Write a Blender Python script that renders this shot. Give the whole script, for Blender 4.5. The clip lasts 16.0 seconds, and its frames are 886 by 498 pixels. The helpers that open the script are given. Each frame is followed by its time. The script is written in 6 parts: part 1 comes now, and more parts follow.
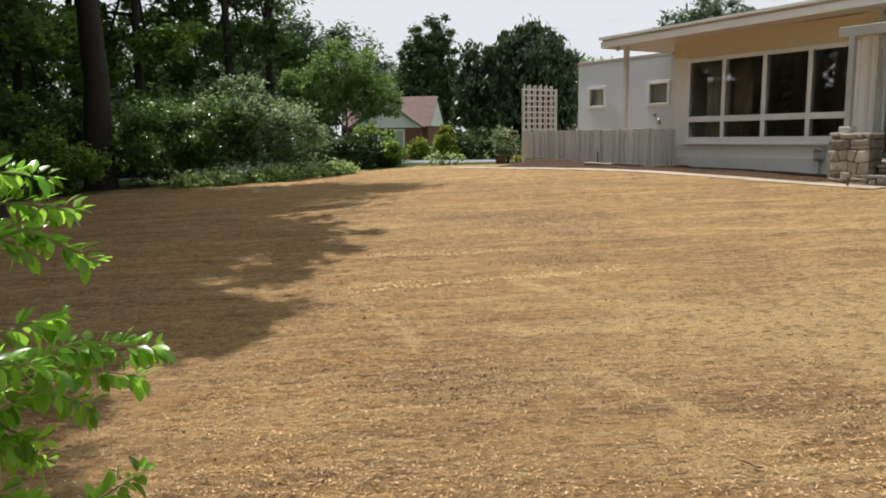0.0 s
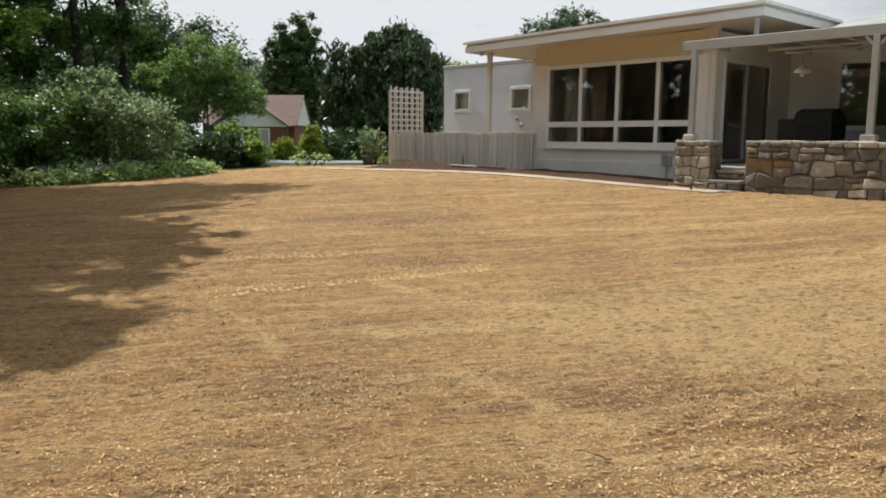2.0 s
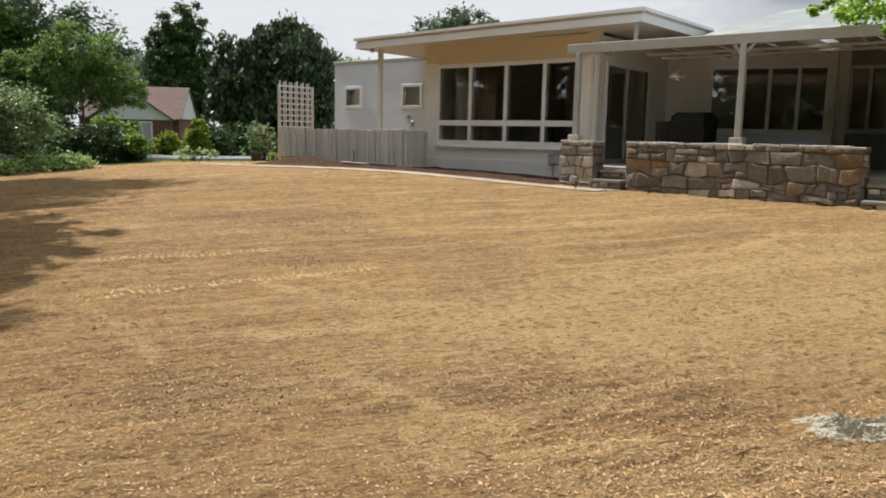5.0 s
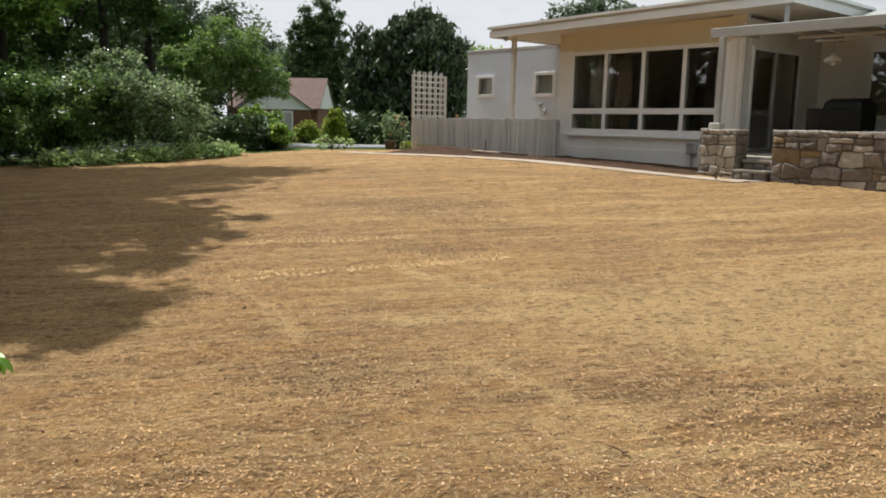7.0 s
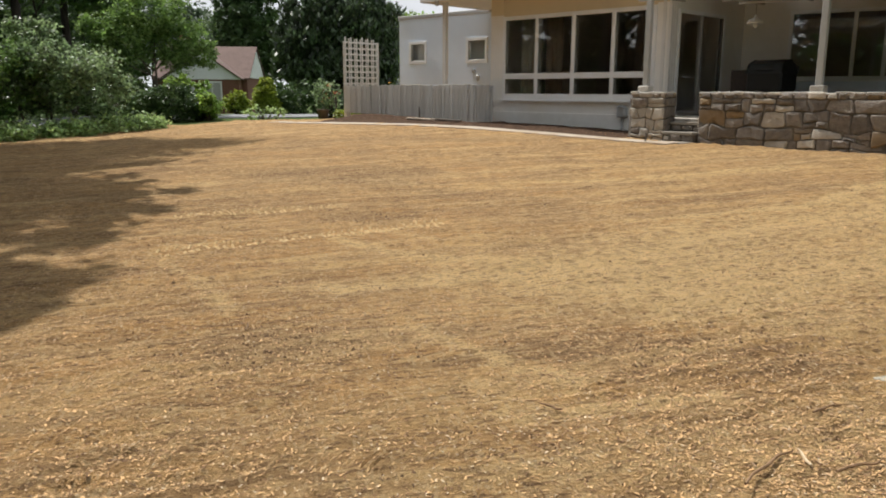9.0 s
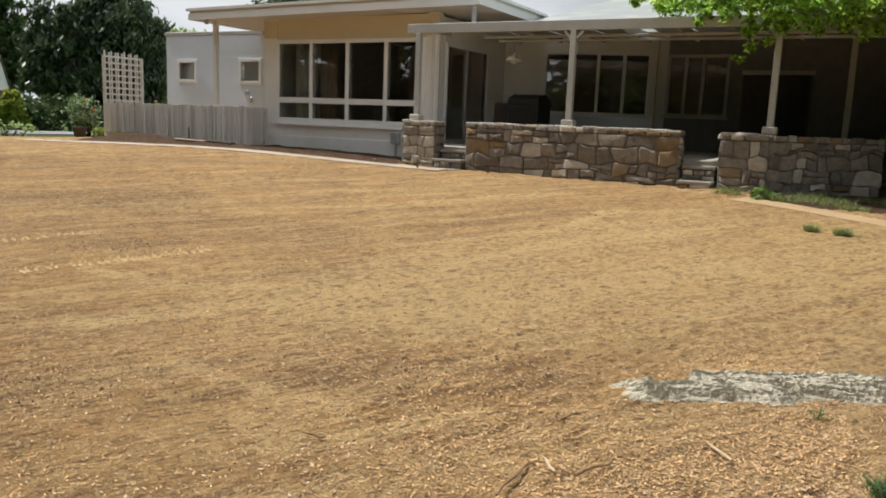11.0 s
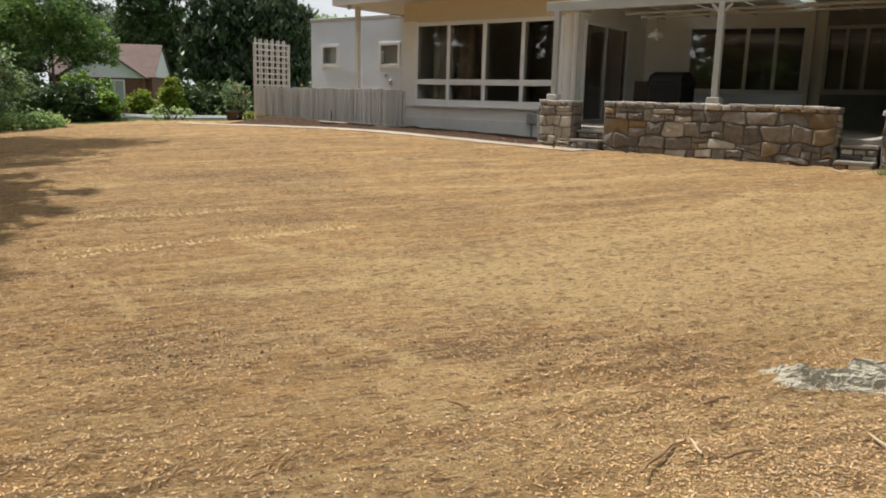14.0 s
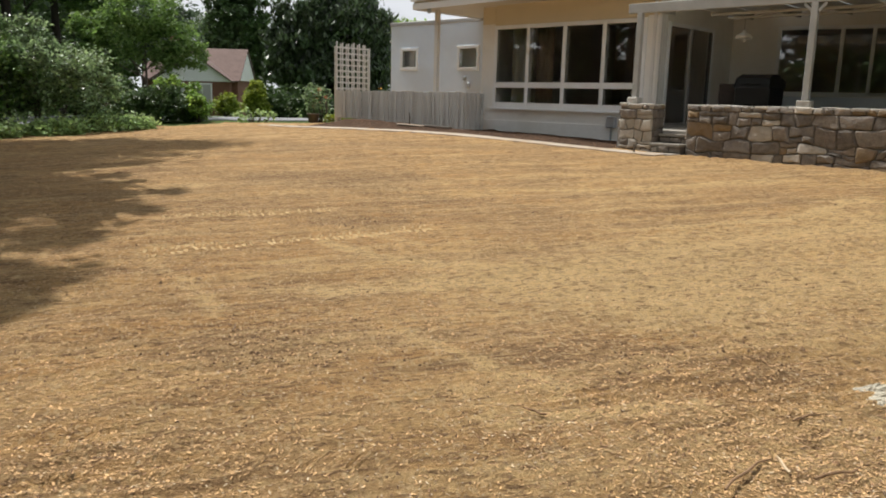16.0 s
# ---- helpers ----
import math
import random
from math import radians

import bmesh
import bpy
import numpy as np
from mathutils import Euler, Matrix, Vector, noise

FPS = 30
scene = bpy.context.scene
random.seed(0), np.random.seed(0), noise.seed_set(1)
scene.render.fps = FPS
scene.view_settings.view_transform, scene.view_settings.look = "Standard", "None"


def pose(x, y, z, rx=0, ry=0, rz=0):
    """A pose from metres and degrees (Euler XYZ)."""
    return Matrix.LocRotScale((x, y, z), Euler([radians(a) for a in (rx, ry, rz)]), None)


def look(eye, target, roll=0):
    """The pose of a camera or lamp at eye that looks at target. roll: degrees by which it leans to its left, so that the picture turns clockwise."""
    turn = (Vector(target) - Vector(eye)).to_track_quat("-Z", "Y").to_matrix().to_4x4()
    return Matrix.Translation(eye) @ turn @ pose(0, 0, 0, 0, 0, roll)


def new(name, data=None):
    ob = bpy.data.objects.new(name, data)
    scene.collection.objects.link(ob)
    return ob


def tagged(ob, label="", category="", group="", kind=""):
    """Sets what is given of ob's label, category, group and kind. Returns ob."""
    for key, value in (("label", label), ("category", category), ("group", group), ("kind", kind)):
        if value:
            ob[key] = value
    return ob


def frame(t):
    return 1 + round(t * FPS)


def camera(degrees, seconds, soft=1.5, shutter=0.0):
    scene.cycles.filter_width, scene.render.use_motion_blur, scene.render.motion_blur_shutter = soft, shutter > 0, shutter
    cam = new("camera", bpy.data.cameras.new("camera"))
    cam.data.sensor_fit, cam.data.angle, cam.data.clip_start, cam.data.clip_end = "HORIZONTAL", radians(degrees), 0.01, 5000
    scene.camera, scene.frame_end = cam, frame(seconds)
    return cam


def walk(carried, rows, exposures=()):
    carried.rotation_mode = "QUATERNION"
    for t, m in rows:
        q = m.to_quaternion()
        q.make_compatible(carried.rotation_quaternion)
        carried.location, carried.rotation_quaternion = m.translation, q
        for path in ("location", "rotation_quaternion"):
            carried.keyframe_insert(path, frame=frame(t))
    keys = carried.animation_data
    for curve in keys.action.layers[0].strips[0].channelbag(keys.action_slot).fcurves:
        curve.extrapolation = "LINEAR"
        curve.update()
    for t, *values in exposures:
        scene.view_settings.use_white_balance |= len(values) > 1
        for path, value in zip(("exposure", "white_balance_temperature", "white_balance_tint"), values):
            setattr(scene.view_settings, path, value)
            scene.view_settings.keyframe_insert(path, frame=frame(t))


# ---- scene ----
cam = camera(59.79, 16.0, soft=1.85)
walk(cam, [
    (0.0, pose(-0.085, -0.011, 1.492, 81.75, 0.63, -0.69)),
    (0.5, pose(-0.076, -0.005, 1.493, 82.28, -0.04, -1.50)),
    (1.0, pose(-0.081, -0.003, 1.493, 82.22, -0.58, -3.05)),
    (1.5, pose(-0.074, 0.001, 1.495, 82.11, -0.38, -6.21)),
    (2.0, pose(-0.042, 0.012, 1.496, 81.81, -0.41, -10.36)),
    (2.5, pose(-0.016, 0.013, 1.494, 81.74, -0.08, -12.64)),
    (3.0, pose(0.010, 0.016, 1.488, 81.94, -0.72, -15.29)),
    (3.2, pose(0.019, 0.021, 1.489, 82.02, -0.91, -16.39)),
    (5.3, pose(0.018, 0.025, 1.515, 81.68, -1.24, -18.20)),
    (5.5, pose(-0.002, 0.023, 1.522, 81.68, -1.05, -16.55)),
    (6.0, pose(-0.021, 0.006, 1.511, 80.93, -1.41, -12.88)),
    (6.5, pose(-0.027, 0.014, 1.513, 81.00, -1.06, -10.32)),
    (7.0, pose(-0.038, 0.016, 1.517, 80.66, -1.06, -8.68)),
    (7.5, pose(-0.036, 0.026, 1.497, 80.25, -1.17, -8.47)),
    (8.0, pose(-0.035, 0.027, 1.485, 79.57, -0.57, -8.99)),
    (8.2, pose(-0.013, 0.031, 1.492, 78.72, -0.19, -9.93)),
    (10.3, pose(0.021, 0.029, 1.497, 79.36, -1.41, -20.87)),
    (10.5, pose(0.038, 0.030, 1.498, 79.70, -1.34, -22.81)),
    (11.0, pose(0.089, 0.002, 1.509, 80.50, -2.19, -29.50)),
    (11.5, pose(0.122, -0.027, 1.518, 80.79, -1.40, -34.06)),
    (12.0, pose(0.112, -0.025, 1.512, 80.50, -1.11, -33.40)),
    (12.5, pose(0.087, -0.037, 1.514, 80.29, -1.24, -31.59)),
    (13.0, pose(0.030, -0.056, 1.490, 78.92, -1.84, -24.81)),
    (13.5, pose(0.015, -0.046, 1.491, 78.84, -1.52, -22.14)),
    (14.0, pose(0.007, -0.018, 1.488, 78.85, -1.43, -19.78)),
    (14.5, pose(0.001, -0.009, 1.491, 79.08, -0.81, -17.58)),
    (15.0, pose(0.006, -0.003, 1.494, 79.09, -0.88, -16.18)),
    (15.5, pose(0.001, -0.003, 1.493, 79.17, -1.11, -14.97)),
    (16.0, pose(-0.008, -0.001, 1.491, 78.92, -1.45, -14.15)),
], exposures=[(0.0, 0.06), (16.0, 0.06)])

# ---- sky, sun ----
SUN_AZ, SUN_EL = radians(-35), radians(58)      # clockwise from +y, above the horizon
world = bpy.data.worlds.new("sky")
scene.world = world
world.use_nodes = True
wn, wl = world.node_tree.nodes, world.node_tree.links
bg = wn["Background"]
sky = wn.new("ShaderNodeTexSky")
sky.sky_type, sky.sun_disc = "NISHITA", False
sky.sun_elevation, sky.sun_rotation = SUN_EL, SUN_AZ
sky.dust_density, sky.air_density = 2.0, 1.0
wco = wn.new("ShaderNodeTexCoord")
wmap = wn.new("ShaderNodeMapping")
wmap.inputs["Scale"].default_value = (1.6, 1.6, 5.0)
wnoise = wn.new("ShaderNodeTexNoise")
wnoise.inputs["Scale"].default_value, wnoise.inputs["Detail"].default_value = 1.3, 6.0
wramp = wn.new("ShaderNodeValToRGB")
wramp.color_ramp.elements[0].position, wramp.color_ramp.elements[1].position = 0.24, 0.47
wmix = wn.new("ShaderNodeMix")
wmix.data_type = "RGBA"
wmix.inputs[7].default_value = (20.4, 21.1, 22.2, 1)
wl.new(wco.outputs["Generated"], wmap.inputs["Vector"])
wl.new(wmap.outputs["Vector"], wnoise.inputs["Vector"])
wl.new(wnoise.outputs["Fac"], wramp.inputs["Fac"])
wl.new(wramp.outputs["Color"], wmix.inputs[0])
wl.new(sky.outputs["Color"], wmix.inputs[6])
wl.new(wmix.outputs[2], bg.inputs["Color"])
bg.inputs["Strength"].default_value = 0.0365

sun_data = bpy.data.lights.new("sun", "SUN")
sun_data.energy, sun_data.angle, sun_data.color = 5.0, radians(0.75), (1.0, 0.96, 0.91)
sun = new("sun", sun_data)
sun_dir = Vector((math.sin(SUN_AZ) * math.cos(SUN_EL), math.cos(SUN_AZ) * math.cos(SUN_EL), math.sin(SUN_EL)))
sun.matrix_world = look(sun_dir * 100, (0, 0, 0))

# ---- materials ----


def mat(name, base, rough=0.8, vary=0.12, scale=8.0, bump=0.15, fine=60.0, metal=0.0, stain=None, stain_scale=1.2,
        stain_amount=0.0, island=0.0, each=0.0, stretch=(1, 1, 1)):
    """A surface with two scales of variation, fine relief, and a stain of another colour."""
    m = bpy.data.materials.new(name)
    m.use_nodes = True
    n, l = m.node_tree.nodes, m.node_tree.links
    p = n["Principled BSDF"]
    p.inputs["Roughness"].default_value, p.inputs["Metallic"].default_value = rough, metal
    co = n.new("ShaderNodeTexCoord")
    mp = n.new("ShaderNodeMapping")
    mp.inputs["Scale"].default_value = stretch
    l.new(co.outputs["Object"], mp.inputs["Vector"])
    a = n.new("ShaderNodeTexNoise")
    a.inputs["Scale"].default_value, a.inputs["Detail"].default_value = scale, 5
    b = n.new("ShaderNodeTexNoise")
    b.inputs["Scale"].default_value, b.inputs["Detail"].default_value = fine, 4
    for t in (a, b):
        l.new(mp.outputs["Vector"], t.inputs["Vector"])
    val = n.new("ShaderNodeMath")
    val.operation = "ADD"
    l.new(a.outputs["Fac"], val.inputs[0])
    l.new(b.outputs["Fac"], val.inputs[1])
    mr = n.new("ShaderNodeMapRange")
    mr.inputs["From Min"].default_value, mr.inputs["From Max"].default_value = 0.6, 1.4
    mr.inputs["To Min"].default_value, mr.inputs["To Max"].default_value = 1 - vary, 1 + vary
    l.new(val.outputs[0], mr.inputs["Value"])
    last = mr.outputs["Result"]
    for amount, node, socket in ((island, "ShaderNodeNewGeometry", "Random Per Island"), (each, "ShaderNodeObjectInfo", "Random")):
        if amount:
            r = n.new(node)
            q = n.new("ShaderNodeMapRange")
            q.inputs["To Min"].default_value, q.inputs["To Max"].default_value = 1 - amount, 1 + amount
            l.new(r.outputs[socket], q.inputs["Value"])
            x = n.new("ShaderNodeMath")
            x.operation = "MULTIPLY"
            l.new(last, x.inputs[0])
            l.new(q.outputs["Result"], x.inputs[1])
            last = x.outputs[0]
    hsv = n.new("ShaderNodeHueSaturation")
    hsv.inputs["Color"].default_value = (*base, 1)
    l.new(last, hsv.inputs["Value"])
    colour = hsv.outputs["Color"]
    if stain:
        s = n.new("ShaderNodeTexNoise")
        s.inputs["Scale"].default_value, s.inputs["Detail"].default_value = stain_scale, 6
        l.new(co.outputs["Object"], s.inputs["Vector"])
        sr = n.new("ShaderNodeMapRange")
        sr.inputs["From Min"].default_value, sr.inputs["From Max"].default_value = 0.48, 0.68
        sr.inputs["To Max"].default_value = stain_amount
        l.new(s.outputs["Fac"], sr.inputs["Value"])
        mx = n.new("ShaderNodeMix")
        mx.data_type = "RGBA"
        mx.inputs[7].default_value = (*stain, 1)
        l.new(sr.outputs["Result"], mx.inputs[0])
        l.new(colour, mx.inputs[6])
        colour = mx.outputs[2]
    l.new(colour, p.inputs["Base Color"])
    if bump:
        bp = n.new("ShaderNodeBump")
        bp.inputs["Strength"].default_value, bp.inputs["Distance"].default_value = bump, 0.02
        l.new(val.outputs[0], bp.inputs["Height"])
        l.new(bp.outputs["Normal"], p.inputs["Normal"])
    return m


def leaf_mat(name, base, through_it=0.35, spread=0.45, gloss=0.45):
    """Leaves: diffuse with a light-passing share, each leaf its own tone, with patches of older leaves."""
    m = bpy.data.materials.new(name)
    m.use_nodes = True
    n, l = m.node_tree.nodes, m.node_tree.links
    p, out = n["Principled BSDF"], n["Material Output"]
    geo = n.new("ShaderNodeNewGeometry")
    mr = n.new("ShaderNodeMapRange")
    mr.inputs["To Min"].default_value, mr.inputs["To Max"].default_value = 1 - spread, 1 + spread
    l.new(geo.outputs["Random Per Island"], mr.inputs["Value"])
    co = n.new("ShaderNodeTexCoord")
    no = n.new("ShaderNodeTexNoise")
    no.inputs["Scale"].default_value = 0.9
    l.new(co.outputs["Object"], no.inputs["Vector"])
    hue = n.new("ShaderNodeMapRange")
    hue.inputs["To Min"].default_value, hue.inputs["To Max"].default_value = 0.475, 0.525
    l.new(no.outputs["Fac"], hue.inputs["Value"])
    hsv = n.new("ShaderNodeHueSaturation")
    hsv.inputs["Color"].default_value = (*base, 1)
    l.new(hue.outputs["Result"], hsv.inputs["Hue"])
    l.new(mr.outputs["Result"], hsv.inputs["Value"])
    l.new(hsv.outputs["Color"], p.inputs["Base Color"])
    p.inputs["Roughness"].default_value = gloss
    tr = n.new("ShaderNodeBsdfTranslucent")
    warm = n.new("ShaderNodeHueSaturation")
    warm.inputs["Hue"].default_value, warm.inputs["Value"].default_value = 0.48, 1.6
    l.new(hsv.outputs["Color"], warm.inputs["Color"])
    l.new(warm.outputs["Color"], tr.inputs["Color"])
    mx = n.new("ShaderNodeMixShader")
    mx.inputs[0].default_value = through_it
    l.new(p.outputs[0], mx.inputs[1])
    l.new(tr.outputs[0], mx.inputs[2])
    l.new(mx.outputs[0], out.inputs["Surface"])
    return m


def glass_mat(name, tint=(0.88, 0.88, 0.86)):
    m = bpy.data.materials.new(name)
    m.use_nodes = True
    n, l = m.node_tree.nodes, m.node_tree.links
    n.remove(n["Principled BSDF"])
    lw = n.new("ShaderNodeLayerWeight")
    lw.inputs["Blend"].default_value = 0.5
    pw = n.new("ShaderNodeMath")
    pw.operation = "POWER"
    pw.inputs[1].default_value = 5.0
    l.new(lw.outputs["Facing"], pw.inputs[0])
    fr = n.new("ShaderNodeMath")
    fr.operation = "MULTIPLY_ADD"
    fr.inputs[1].default_value, fr.inputs[2].default_value = 0.8, 0.15
    l.new(pw.outputs[0], fr.inputs[0])
    tr = n.new("ShaderNodeBsdfTransparent")
    tr.inputs["Color"].default_value = (*tint, 1)
    gl = n.new("ShaderNodeBsdfGlossy")
    gl.inputs["Roughness"].default_value = 0.01
    no = n.new("ShaderNodeTexNoise")
    no.inputs["Scale"].default_value = 1.5
    bp = n.new("ShaderNodeBump")
    bp.inputs["Strength"].default_value, bp.inputs["Distance"].default_value = 0.02, 0.05
    l.new(no.outputs["Fac"], bp.inputs["Height"])
    l.new(bp.outputs["Normal"], gl.inputs["Normal"])
    mx = n.new("ShaderNodeMixShader")
    l.new(fr.outputs[0], mx.inputs[0])
    l.new(tr.outputs[0], mx.inputs[1])
    l.new(gl.outputs[0], mx.inputs[2])
    l.new(mx.outputs[0], n["Material Output"].inputs["Surface"])
    return m


def ground_mat():
    """Tan wood-chip mulch on the new lawn, raked in bands, with dark patches; grass beyond its edge."""
    m = bpy.data.materials.new("mulched_soil")
    m.use_nodes = True
    n, l = m.node_tree.nodes, m.node_tree.links
    p = n["Principled BSDF"]
    p.inputs["Roughness"].default_value = 0.95
    p.inputs["Specular IOR Level"].default_value = 0.15
    co = n.new("ShaderNodeTexCoord")

    def noise_at(scale, detail=5.0, stretch=(1, 1, 1), turn=0.0, rough=0.55, bend=0.0):
        mp = n.new("ShaderNodeMapping")
        mp.inputs["Scale"].default_value = stretch
        mp.inputs["Rotation"].default_value = (0, 0, turn)
        l.new(co.outputs["Object"], mp.inputs["Vector"])
        t = n.new("ShaderNodeTexNoise")
        t.inputs["Scale"].default_value, t.inputs["Detail"].default_value, t.inputs["Roughness"].default_value = scale, detail, rough
        t.inputs["Distortion"].default_value = bend
        l.new(mp.outputs["Vector"], t.inputs["Vector"])
        return t.outputs["Fac"]

    def ranged(v, a, b, c, d):
        r = n.new("ShaderNodeMapRange")
        for key, value in zip(("From Min", "From Max", "To Min", "To Max"), (a, b, c, d)):
            r.inputs[key].default_value = value
        l.new(v, r.inputs["Value"])
        return r.outputs["Result"]

    def mixed(fac, a, b):
        x = n.new("ShaderNodeMix")
        x.data_type = "RGBA"
        for k, v in ((0, fac), (6, a), (7, b)):
            if isinstance(v, tuple):
                x.inputs[k].default_value = (*v, 1)
            else:
                l.new(v, x.inputs[k])
        return x.outputs[2]

    def cells_at(scale, stretch, turn):
        mp = n.new("ShaderNodeMapping")
        mp.inputs["Scale"].default_value = stretch
        mp.inputs["Rotation"].default_value = (0, 0, turn)
        l.new(co.outputs["Object"], mp.inputs["Vector"])
        t = n.new("ShaderNodeTexVoronoi")
        t.inputs["Scale"].default_value = scale
        l.new(mp.outputs["Vector"], t.inputs["Vector"])
        s = n.new("ShaderNodeSeparateColor")
        l.new(t.outputs["Color"], s.inputs[0])
        return s.outputs[0]

    marks = noise_at(8.0, 8.0, (1, 1.8, 1), radians(-10), 0.85)
    grain, chips = noise_at(22.0, 7.0, rough=0.75), noise_at(75.0, 5.0, rough=0.75)
    straw, straw2 = cells_at(70.0, (1, 0.4, 1), 0.6), cells_at(48.0, (0.4, 1, 1), 0.3)
    lumps = noise_at(7.0, 5.0, rough=0.65)
    bands = noise_at(1.0, 5.0, (0.5, 3.2, 1), radians(-14))
    bands2 = noise_at(1.0, 5.0, (0.35, 4.5, 1), radians(22))
    patch = noise_at(0.55, 5.0, rough=0.6)
    tan, pale, umber = (0.545, 0.315, 0.125), (0.70, 0.47, 0.215), (0.175, 0.10, 0.052)
    mauve, rust = (0.33, 0.215, 0.115), (0.52, 0.285, 0.11)
    c = mixed(ranged(bands, 0.40, 0.62, 0, 0.6), tan, pale)
    c = mixed(ranged(noise_at(0.8, 3.0), 0.5, 0.7, 0, 0.4), c, rust)
    c = mixed(ranged(bands2, 0.50, 0.64, 0, 0.5), c, mauve)
    c = mixed(ranged(patch, 0.48, 0.66, 0, 0.5), c, mauve)
    tint = n.new("ShaderNodeAttribute")
    tint.attribute_name = "cover"
    tsep = n.new("ShaderNodeSeparateColor")
    l.new(tint.outputs["Color"], tsep.inputs[0])
    rough_tone = n.new("ShaderNodeMath")
    rough_tone.operation = "ADD"
    l.new(tsep.outputs[2], rough_tone.inputs[0])
    l.new(ranged(noise_at(6.0, 7.0, (1, 1.8, 1), 0.2, 0.8), 0.25, 0.75, -0.5, 0.5), rough_tone.inputs[1])
    c = mixed(ranged(rough_tone.outputs[0], 0.36, 0.05, 0, 0.7), c, (0.31, 0.198, 0.102))

    def times(a, b):
        x = n.new("ShaderNodeMath")
        x.operation = "MULTIPLY"
        l.new(a, x.inputs[0])
        l.new(b, x.inputs[1])
        return x.outputs[0]

    broken, broken2 = ranged(noise_at(1.3, 4.0), 0.38, 0.6, 0.25, 1), ranged(noise_at(1.7, 4.0, (1, 1.3, 1), 0.9), 0.42, 0.62, 0.1, 1)
    # rake streaks: furrow shading is put into these dark and pale colours too
    rake = noise_at(1.0, 6.0, (2.2, 15.0, 1), radians(-6), 0.75)
    rake2 = noise_at(1.0, 6.0, (1.3, 12.0, 1), radians(-20), 0.7)
    c = mixed(times(ranged(rake, 0.545, 0.63, 0, 0.85), broken), c, umber)
    c = mixed(times(ranged(rake2, 0.555, 0.64, 0, 0.75), broken2), c, umber)
    c = mixed(ranged(rake, 0.44, 0.35, 0, 0.9), c, pale)
    lines = noise_at(1.0, 6.0, (0.3, 3.6, 1), radians(-9), 0.72, 0.5)
    cross = noise_at(1.0, 6.0, (0.35, 5.0, 1), radians(14), 0.7, 0.6)
    c = mixed(times(ranged(lines, 0.53, 0.60, 0, 0.8), broken), c, (0.66, 0.45, 0.21))
    c = mixed(times(ranged(lines, 0.47, 0.39, 0, 0.85), broken2), c, (0.27, 0.16, 0.075))
    c = mixed(times(ranged(cross, 0.54, 0.62, 0, 0.6), broken), c, (0.25, 0.15, 0.075))
    c = mixed(times(ranged(cross, 0.45, 0.39, 0, 0.6), broken2), c, (0.70, 0.49, 0.24))
    smooth_tone = n.new("ShaderNodeMath")
    smooth_tone.operation = "ADD"
    l.new(tsep.outputs[2], smooth_tone.inputs[0])
    l.new(ranged(noise_at(9.0, 6.0, (1, 1.5, 1), 0.5, 0.8), 0.25, 0.75, -0.4, 0.4), smooth_tone.inputs[1])
    c = mixed(ranged(smooth_tone.outputs[0], 0.58, 0.84, 0, 0.85), c, (0.73, 0.51, 0.24))
    c = mixed(ranged(lumps, 0.50, 0.72, 0, 0.4), c, umber)
    c = mixed(times(ranged(marks, 0.57, 0.72, 0, 0.5), broken2), c, umber)
    c = mixed(times(ranged(marks, 0.42, 0.30, 0, 0.45), broken), c, pale)
    flecks = noise_at(9.0, 3.0, (0.8, 2.4, 1), radians(-9), 0.65)
    c = mixed(times(ranged(flecks, 0.60, 0.635, 0, 0.65), broken2), c, (0.20, 0.12, 0.06))
    c = mixed(times(ranged(flecks, 0.40, 0.36, 0, 0.6), broken), c, (0.72, 0.51, 0.25))
    c = mixed(ranged(grain, 0.52, 0.70, 0, 0.7), c, umber)
    c = mixed(ranged(straw, 0.76, 0.95, 0, 0.6), c, (0.64, 0.46, 0.25))
    c = mixed(ranged(straw2, 0.80, 1.0, 0, 0.7), c, umber)
    c = mixed(ranged(chips, 0.56, 0.72, 0, 0.6), c, pale)
    grass = mixed(ranged(noise_at(5.0), 0.35, 0.65, 0, 1), (0.055, 0.10, 0.022), (0.13, 0.17, 0.05))
    grass = mixed(ranged(noise_at(40.0), 0.45, 0.7, 0, 0.7), grass, (0.03, 0.055, 0.015))
    soil = mixed(ranged(noise_at(9.0), 0.4, 0.65, 0, 1), (0.075, 0.045, 0.028), (0.15, 0.09, 0.055))
    lawn = n.new("ShaderNodeAttribute")
    lawn.attribute_name = "cover"
    edge = n.new("ShaderNodeMath")
    edge.operation = "ADD"
    sep = n.new("ShaderNodeSeparateColor")
    l.new(lawn.outputs["Color"], sep.inputs[0])
    l.new(sep.outputs[0], edge.inputs[0])
    l.new(ranged(noise_at(2.2, 6.0), 0.3, 0.7, -0.3, 0.3), edge.inputs[1])
    c = mixed(ranged(edge.outputs[0], 0.42, 0.58, 0, 1), c, grass)
    c = mixed(ranged(sep.outputs[1], 0.4, 0.6, 0, 1), c, soil)
    l.new(c, p.inputs["Base Color"])
    add = n.new("ShaderNodeMath")
    add.operation = "ADD"
    l.new(grain, add.inputs[0])
    l.new(chips, add.inputs[1])
    bp = n.new("ShaderNodeBump")
    bp.inputs["Strength"].default_value, bp.inputs["Distance"].default_value = 1.0, 0.035
    l.new(add.outputs[0], bp.inputs["Height"])
    furrow = n.new("ShaderNodeBump")
    furrow.inputs["Strength"].default_value, furrow.inputs["Distance"].default_value = 0.6, 0.05
    l.new(rake, furrow.inputs["Height"])
    l.new(furrow.outputs["Normal"], bp.inputs["Normal"])
    l.new(bp.outputs["Normal"], p.inputs["Normal"])
    return m


